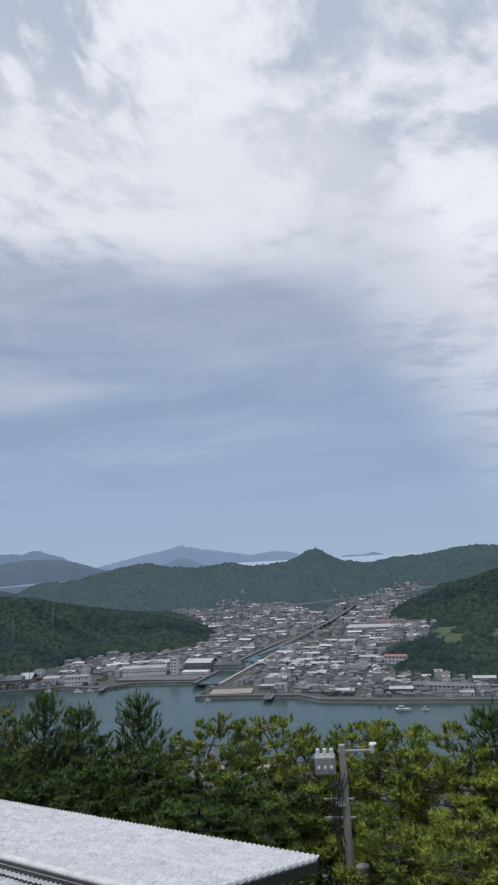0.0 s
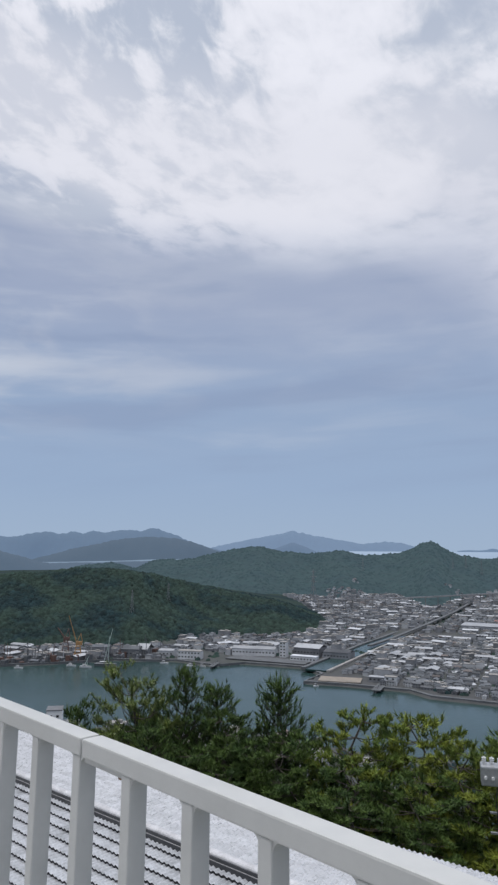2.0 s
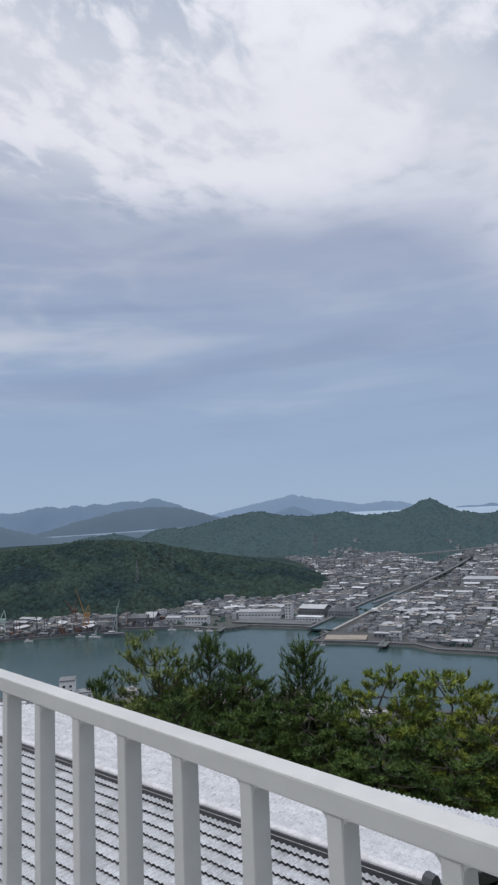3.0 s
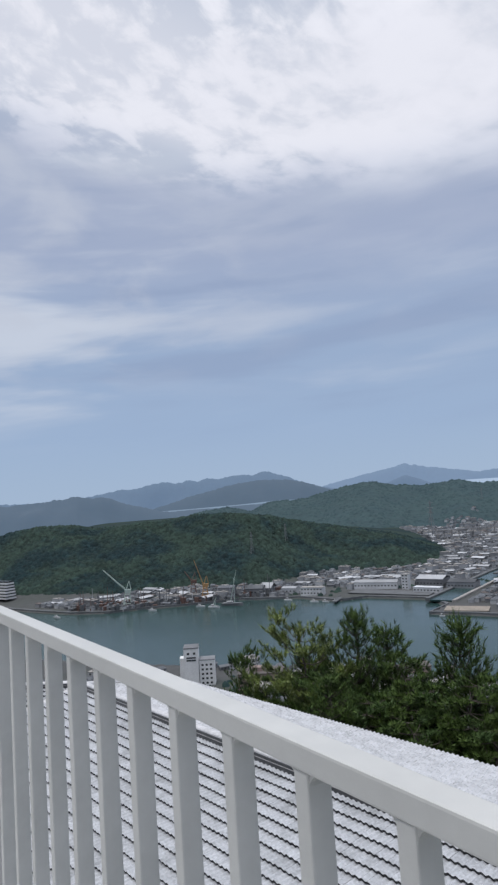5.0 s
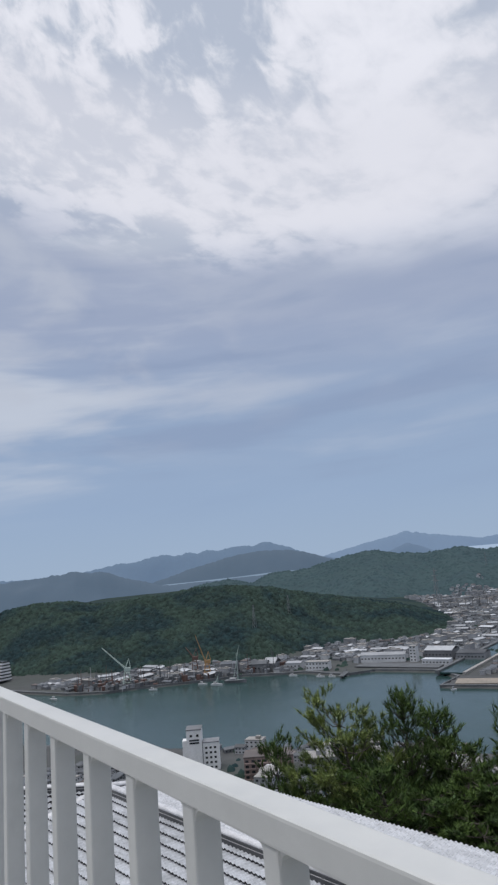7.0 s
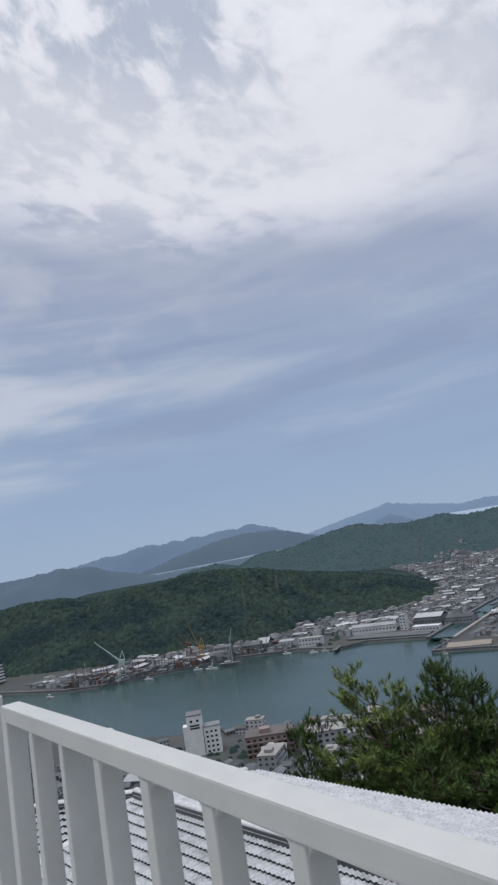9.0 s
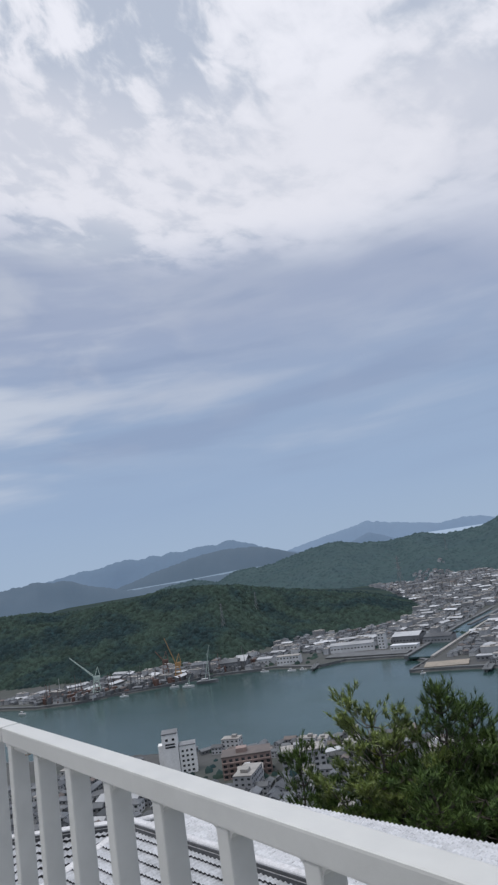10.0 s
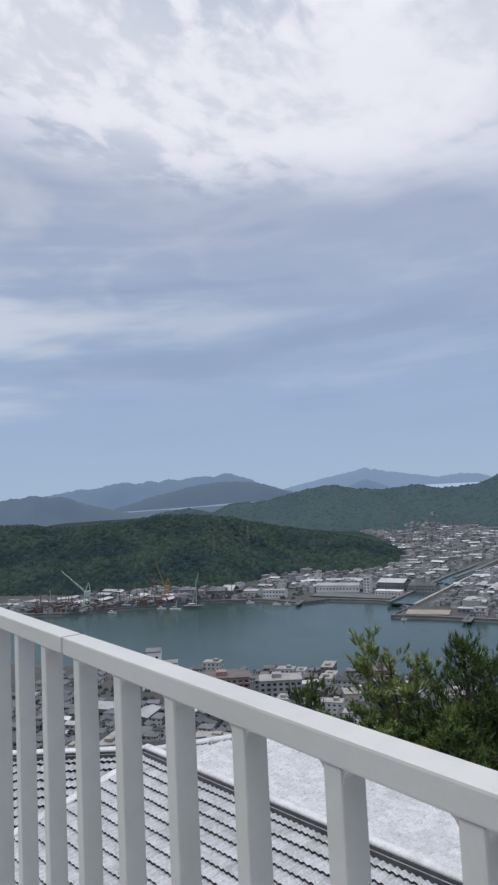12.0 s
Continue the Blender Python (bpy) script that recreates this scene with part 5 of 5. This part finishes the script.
def pier(x0, y0, x1, y1, name, label, wide=4.0):
    t_ = thing(name)
    tagged(t_, label, "pier")
    a_, b_ = Vector((x0, y0, SEA + 3.2)), Vector((x1, y1, SEA + 3.2))
    d = b_ - a_
    turn = math.degrees(math.atan2(d.y, d.x))
    m = pose(x0, y0, 0, 0, 0, turn)
    bm = box_bm(0, d.length, -wide / 2, wide / 2, SEA + 2.4, SEA + 3.2)
    bmesh.ops.transform(bm, matrix=m, verts=bm.verts)
    part("deck", bm, M_QUAY, t_)
    n = max(int(d.length / 8), 2)
    for k in range(n + 1):
        p = a_.lerp(b_, k / n)
        part("pile", rod_bm((p.x, p.y, SEA - 4), (p.x, p.y, SEA + 2.5), 0.6, n=8), M_QUAY, t_)
        if k < n:
            q = a_.lerp(b_, (k + 1) / n)
            bm = bmesh.new()
            add_rod(bm, p + Vector((0, 0, 2.4)), q + Vector((0, 0, 2.4)), 0.25, n=6)
            add_rod(bm, p, p + Vector((0, 0, 2.6)), 0.22, n=6)
            part("rail", bm, M_QUAY, t_)


pier(-440, 262, -402, 296, "pier", "dark steel loading pier on the near shore")
pier(-425, 603, -408, 566, "jetty", "wooden jetty with pale railings", 9)
pier(-640, 560, -622, 534, "jetty", "short boat jetty at the wharf", 6)

# ---- far quay: factory, warehouses, cranes ----


def long_building(name, x, y, turn, w, l, h, wallm, roofm, label, storeys=2, pitch=0.10, base=-132.2):
    t_ = thing(name, x, y, base, turn)
    tagged(t_, label, name.replace("_", " "))
    part("wall", box_bm(-w / 2, w / 2, -l / 2, l / 2, -1, h, bevel=0.1), wallm, t_)
    bm = bmesh.new()
    if pitch:
        add_gable(bm, l, w, h + 0.05, l * pitch, 0.5)
        bmesh.ops.rotate(bm, cent=(0, 0, 0), matrix=Matrix.Rotation(math.pi / 2, 3, "Z"), verts=bm.verts)
    else:
        add_box(bm, -w / 2 - 0.3, w / 2 + 0.3, -l / 2 - 0.3, l / 2 + 0.3, h, h + 0.6)
    part("roof", bm, roofm, t_)
    n = max(int(w / 4.2), 2)
    for s in range(storeys):
        for k in range(n):
            xx = -w / 2 + (k + 0.5) * w / n
            z = h * (s + 0.42) / storeys
            part("window", box_bm(xx - 1.1, xx + 1.1, -l / 2 - 0.1, -l / 2 + 0.15, z, z + 1.5), M_GLASS, t_)
    return t_


long_building("factory", -688, 556, 33, 30, 14, 9.5, M_WHITE, M_CONC, "white two-storey factory with a row of windows", 2, 0)
long_building("warehouse", -722, 545, 33, 20, 16, 8, M_WHITE, M_ROOFW, "white warehouse with pale gable roof", 1)
long_building("warehouse", -748, 527, 33, 16, 24, 9, M_GREY, M_ROOFW, "grey harbour shed with pale peaked roof", 1, 0.25)
long_building("warehouse", -655, 640, 33, 58, 20, 9, M_WHITE, M_ROOFW, "long white warehouse with pale roof", 1, 0.12)
long_building("warehouse", -604, 694, 20, 36, 30, 11, M_GREY, M_ROOFW, "grey warehouse with pale pitched roof", 1, 0.12)
long_building("office", -616, 655, 20, 9, 9, 19, M_WHITE, M_CONC, "slim white office tower on the wharf", 5, 0)
long_building("office", -574, 648, 20, 34, 12, 6.5, M_WHITE, M_ROOFW, "low white office on the wharf", 1, 0)
long_building("warehouse", -560, 700, 20, 34, 26, 9, M_GREY, M_ROOFG, "dark grey warehouse by the canal", 1, 0.1)
long_building("shed", -432, 607, 22, 22, 9, 5, M_GREY, M_ROOFW, "small open shed with white roof", 1, 0)
long_building("office", -415, 603, 22, 12, 8, 8, M_WHITE, M_CONC, "white two-storey quay office", 2, 0)
long_building("supermarket", -560, 1150, 20, 120, 60, 9, M_CREAM, M_ROOFW, "large store with pale pinkish roof", 1, 0.02, -130)
long_building("store", -545, 1230, 20, 110, 30, 10, M_WHITE, M_ROOFR, "long store with a red roof", 1, 0.02, -129)
long_building("market_hall", -800, 1120, 30, 130, 40, 9, M_GREY, M_ROOFG, "long market hall with grey sheet roof", 1, 0.05, -130)
long_building("school", -352, 757, 14, 26, 11, 8, M_WHITE, M_ROOFR, "white building with red roof on the wooded knoll", 2, 0.15, ground_z(-352, 757) + 0.5)
long_building("house_row", -260, 662, 10, 60, 12, 6, M_WHITE, M_ROOFG, "row of white waterside houses", 2, 0.2, -131.5)
long_building("boathouse", -775, 478, 46, 22, 16, 13, M_GREY, M_ROOFG, "dark boathouse with a wide door", 1, 0.15)
long_building("boathouse", -752, 508, 40, 26, 18, 10, M_GREY, M_ROOFG, "grey shed over the slipway", 1, 0.2)


def hotel():
    t_ = thing("hotel", -1062, 246, -128, 20)
    tagged(t_, "white stepped hotel at the waterside", "hotel")
    for k in range(6):
        part("storey", box_bm(-34 + k * 2.5, 34 - k * 1.0, -9 + k * 1.2, 10, k * 4.2, k * 4.2 + 2.2), M_WHITE, t_)
        part("window_band", box_bm(-33 + k * 2.5, 33 - k * 1.0, -7.5 + k * 1.2, 10, k * 4.2 + 2.2, k * 4.2 + 4.2), M_GLASS, t_)


hotel()


def crane(x, y, base, legs, height, boom, swing, lift, material, label, jib2=True):
    t_ = thing("crane", x, y, base, swing)
    tagged(t_, label, "crane", "shipyard cranes")
    for sx in (-1, 1):
        for sy in (-1, 1):
            part("leg", rod_bm((sx * legs, sy * legs, -3), (sx * legs * 0.45, sy * legs * 0.45, height * 0.62), 0.75, 0.6, 6), material, t_)
    for k in range(3):
        z = height * 0.62 * (0.3 + 0.3 * k)
        w = legs * (1 - 0.55 * (0.3 + 0.3 * k))
        bm = bmesh.new()
        for p, q in (((-w, -w), (w, -w)), ((w, -w), (w, w)), ((w, w), (-w, w)), ((-w, w), (-w, -w))):
            add_rod(bm, (*p, z), (*q, z), 0.4, n=5)
        part("brace", bm, material, t_)
    part("cab", box_bm(-3.2, 5.0, -2.4, 2.4, height * 0.62, height * 0.62 + 4.6, bevel=0.3), material, t_)
    p = Vector((-2.5, 0, height * 0.62 + 4.0))
    tip = p + Vector((-math.cos(radians(lift)) * boom, 0, math.sin(radians(lift)) * boom))
    bm = bmesh.new()
    for s in (-1, 1):
        add_rod(bm, p + Vector((0, s * 1.3, 0)), tip + Vector((0, s * 0.4, 0)), 0.42, 0.32, 6)
        add_rod(bm, p + Vector((0, s * 1.3, 1.8)), tip + Vector((0, s * 0.4, 0.5)), 0.32, 0.25, 6)
    for k in range(12):
        a_, b_ = p.lerp(tip, k / 12), p.lerp(tip, (k + 1) / 12)
        w = 1.3 - 0.9 * k / 12
        add_rod(bm, a_ + Vector((0, -w, 0)), b_ + Vector((0, w, 0)), 0.2, n=4)
        add_rod(bm, a_ + Vector((0, w, 0)), b_ + Vector((0, w, 1.2)), 0.2, n=4)
    part("boom", bm, material, t_)
    apex = Vector((3.0, 0, height * 0.62 + 15))
    bm = bmesh.new()
    for s in (-1, 1):
        add_rod(bm, (-1.5, s * 2, height * 0.62 + 4), apex + Vector((0, s * 0.6, 0)), 0.45, 0.35, 6)
        add_rod(bm, (5, s * 2, height * 0.62 + 4), apex + Vector((0, s * 0.6, 0)), 0.45, 0.35, 6)
    part("mast_frame", bm, material, t_)
    part("tie", rod_bm(apex, p.lerp(tip, 0.85), 0.16, n=4), M_WIRE, t_)
    if jib2:
        part("hook_line", rod_bm(tip, tip - Vector((0, 0, boom * 0.3)), 0.12, n=4), M_WIRE, t_)


crane(-815, 350, -132, 6, 30, 38, 66, 45, M_CGREEN, "pale green shipyard crane with raised jib")
crane(-790, 452, -132, 5, 24, 34, 60, 72, M_CORANGE, "orange shipyard crane with steep boom")
crane(-815, 448, -132, 5, 30, 15, 60, 55, M_CRED, "reddish derrick tower in the yard", False)


def yard_clutter():
    rnd = random.Random(41)
    for mt, n, text in ((M_CRED, 60, "reddish steel sections stacked in the yard"), (M_QUAY, 110, "grey steel sections and sheds in the yard"), (M_CREAM, 12, "pale crates and cabins in the yard")):
        bm = bmesh.new()
        for k in range(n):
            f = rnd.random()
            x = -870 + f * 140
            y = float(curve_y(FAR_SHORE, x)) + rnd.uniform(8, 60)
            w, l, h = rnd.uniform(0.8, 3.2), rnd.uniform(1, 5), rnd.uniform(1.5, 8)
            add_box(bm, -w, w, -l, l, 0, h, m=pose(x, y, -132.3, 0, 0, rnd.uniform(0, 90)))
            if rnd.random() < 0.3:
                add_rod(bm, (x, y, -132), (x + rnd.uniform(-3, 3), y, -132 + rnd.uniform(12, 26)), 0.5, 0.3, 5)
        tagged(part("yard_stacks", bm, mt), text, "shipyard clutter", kind="stuff")


yard_clutter()


def hull(bm, l, w, h):
    pts = []
    for k in range(9):
        f = k / 8
        half = w / 2 * (1 - max(0, (f - 0.55) / 0.45) ** 2)
        pts.append((l * (f - 0.5), half))
    lo = [bm.verts.new((x, s * y * 0.7, 0)) for s in (-1,) for x, y in pts] + [bm.verts.new((x, y * 0.7, 0)) for x, y in reversed(pts)]
    hi = [bm.verts.new((x, -y, h * (1 + 0.25 * max(0, x / l)))) for x, y in pts] + [bm.verts.new((x, y, h * (1 + 0.25 * max(0, x / l)))) for x, y in reversed(pts)]
    n = len(lo)
    for i in range(n):
        bm.faces.new((lo[i], lo[(i + 1) % n], hi[(i + 1) % n], hi[i]))
    bm.faces.new(hi)
    bmesh.ops.recalc_face_normals(bm, faces=bm.faces)


def boat(x, y, turn, l, material, label, mast=0.0):
    t_ = thing("boat", x, y, SEA - 0.25, turn)
    tagged(t_, label, "boat", "boats in the harbour")
    bm = bmesh.new()
    hull(bm, l, l * 0.26, l * 0.10 + 0.8)
    part("hull", bm, material, t_)
    part("cabin", box_bm(-l * 0.28, l * 0.02, -l * 0.08, l * 0.08, l * 0.10 + 0.6, l * 0.10 + 3.0, bevel=0.15), M_WHITE, t_)
    part("window", box_bm(-l * 0.27, l * 0.026, -l * 0.083, l * 0.083, l * 0.10 + 1.8, l * 0.10 + 2.5), M_GLASS, t_)
    if mast:
        bm = bmesh.new()
        add_rod(bm, (l * 0.1, 0, 1), (l * 0.1, 0, mast * 0.8), 0.5, 0.25, 6)
        add_rod(bm, (-l * 0.12, 0, 3), (l * 0.25, 0, mast), 0.5, 0.25, 6)
        add_rod(bm, (l * 0.1, 0, mast * 0.7), (l * 0.25, 0, mast), 0.12, n=4)
        part("mast", bm, M_CGREEN, t_)


boat(-722, 452, 35, 28, M_GREY, "grey work barge with a tall crane mast", 44)
boat(-728, 428, 35, 15, M_WHITE, "white boat with a peaked superstructure", 14)
for bx, by, bt, bl in ((-690, 516, 30, 11), (-748, 420, 40, 12), (-775, 366, 40, 11), (-652, 528, 30, 11), (-640, 536, 25, 9), (-470, 548, 60, 6), (-268, 582, 20, 14), (-250, 590, 20, 7), (-835, 264, 20, 12)):
    boat(bx, by, bt, bl, M_WHITE, "small white motor boat on the water")


def viaduct():
    line = [(40.3, 1480, -3.79), (38, 1485, -3.74), (35.8, 1500, -3.67), (31.5, 1550, -3.42), (27.7, 1640, -3.13), (25.8, 1690, -2.98), (23, 1750, -2.8), (21.5, 1800, -2.5)]
    pts = [(-math.sin(radians(q)) * w, math.cos(radians(q)) * w, 1.4 + w * math.tan(radians(e))) for q, w, e in line]
    t_ = thing("viaduct")
    tagged(t_, "pale concrete road viaduct over the town", "viaduct")
    for p0, p1 in zip(pts, pts[1:]):
        a_, b_ = Vector(p0), Vector(p1)
        beam("deck", a_, b_, (rect(5.0, -1.3, 0.0), M_CONC), t_)
        for side in (-4.7, 4.7):
            beam("parapet", a_, b_, ([(side - 0.3, 0.0), (side + 0.3, 0.0), (side + 0.3, 1.1), (side - 0.3, 1.1)], M_CREAM), t_, "pale concrete parapet")
        for k in range(4):
            q = a_.lerp(b_, k / 4)
            part("pier", rod_bm((q.x, q.y, -136), (q.x, q.y, q.z - 1.3), 0.9, n=8), M_CONC, t_)


viaduct()


def pylon(az, r, h, wide=2.5, text="thin grey lattice power pylon on the hill", thick=0.2):
    x, y = -math.sin(radians(az)) * r, math.cos(radians(az)) * r
    t_ = thing("pylon", x, y, upland(x, y)[0])
    tagged(t_, text, "pylon", "power pylons")
    for sx in (-1, 1):
        for sy in (-1, 1):
            part("leg", rod_bm((sx * wide, sy * wide, -3), (sx * 0.3, sy * 0.3, h), thick, thick * 0.6, 4), M_PYLON, t_)
    levels = max(int(h / (wide * 2.4)), 4)
    for k in range(levels):
        bm = bmesh.new()
        f0, f1 = k / levels, (k + 1) / levels
        w0, w1 = wide * (1 - f0) + 0.3 * f0, wide * (1 - f1) + 0.3 * f1
        for s in (-1, 1):
            add_rod(bm, (-w0, s * w0, h * f0), (w1, s * w1, h * f1), thick * 0.5, n=4)
            add_rod(bm, (w0, s * w0, h * f0), (-w1, s * w1, h * f1), thick * 0.5, n=4)
            add_rod(bm, (s * w0, -w0, h * f0), (s * w1, w1, h * f1), thick * 0.5, n=4)
        part("brace", bm, M_PYLON, t_)
    for k in range(3):
        half = wide * (1.6 - 0.2 * k)
        part("arm", rod_bm((-half, 0, h * (0.7 + 0.12 * k)), (half, 0, h * (0.7 + 0.12 * k)), thick * 0.8, n=4), M_PYLON, t_)


pylon(56.0, 1060, 34)
pylon(53.0, 1190, 30)
pylon(40.7, 1480, 84, 6.5, "tall pale lattice power pylon behind the wooded headland", 0.5)
pylon(29.2, 2050, 40, 3.0)
pylon(28.2, 2080, 36, 3.0)
pylon(27.0, 2050, 42, 3.0)
pylon(36.5, 2020, 38, 3.0)
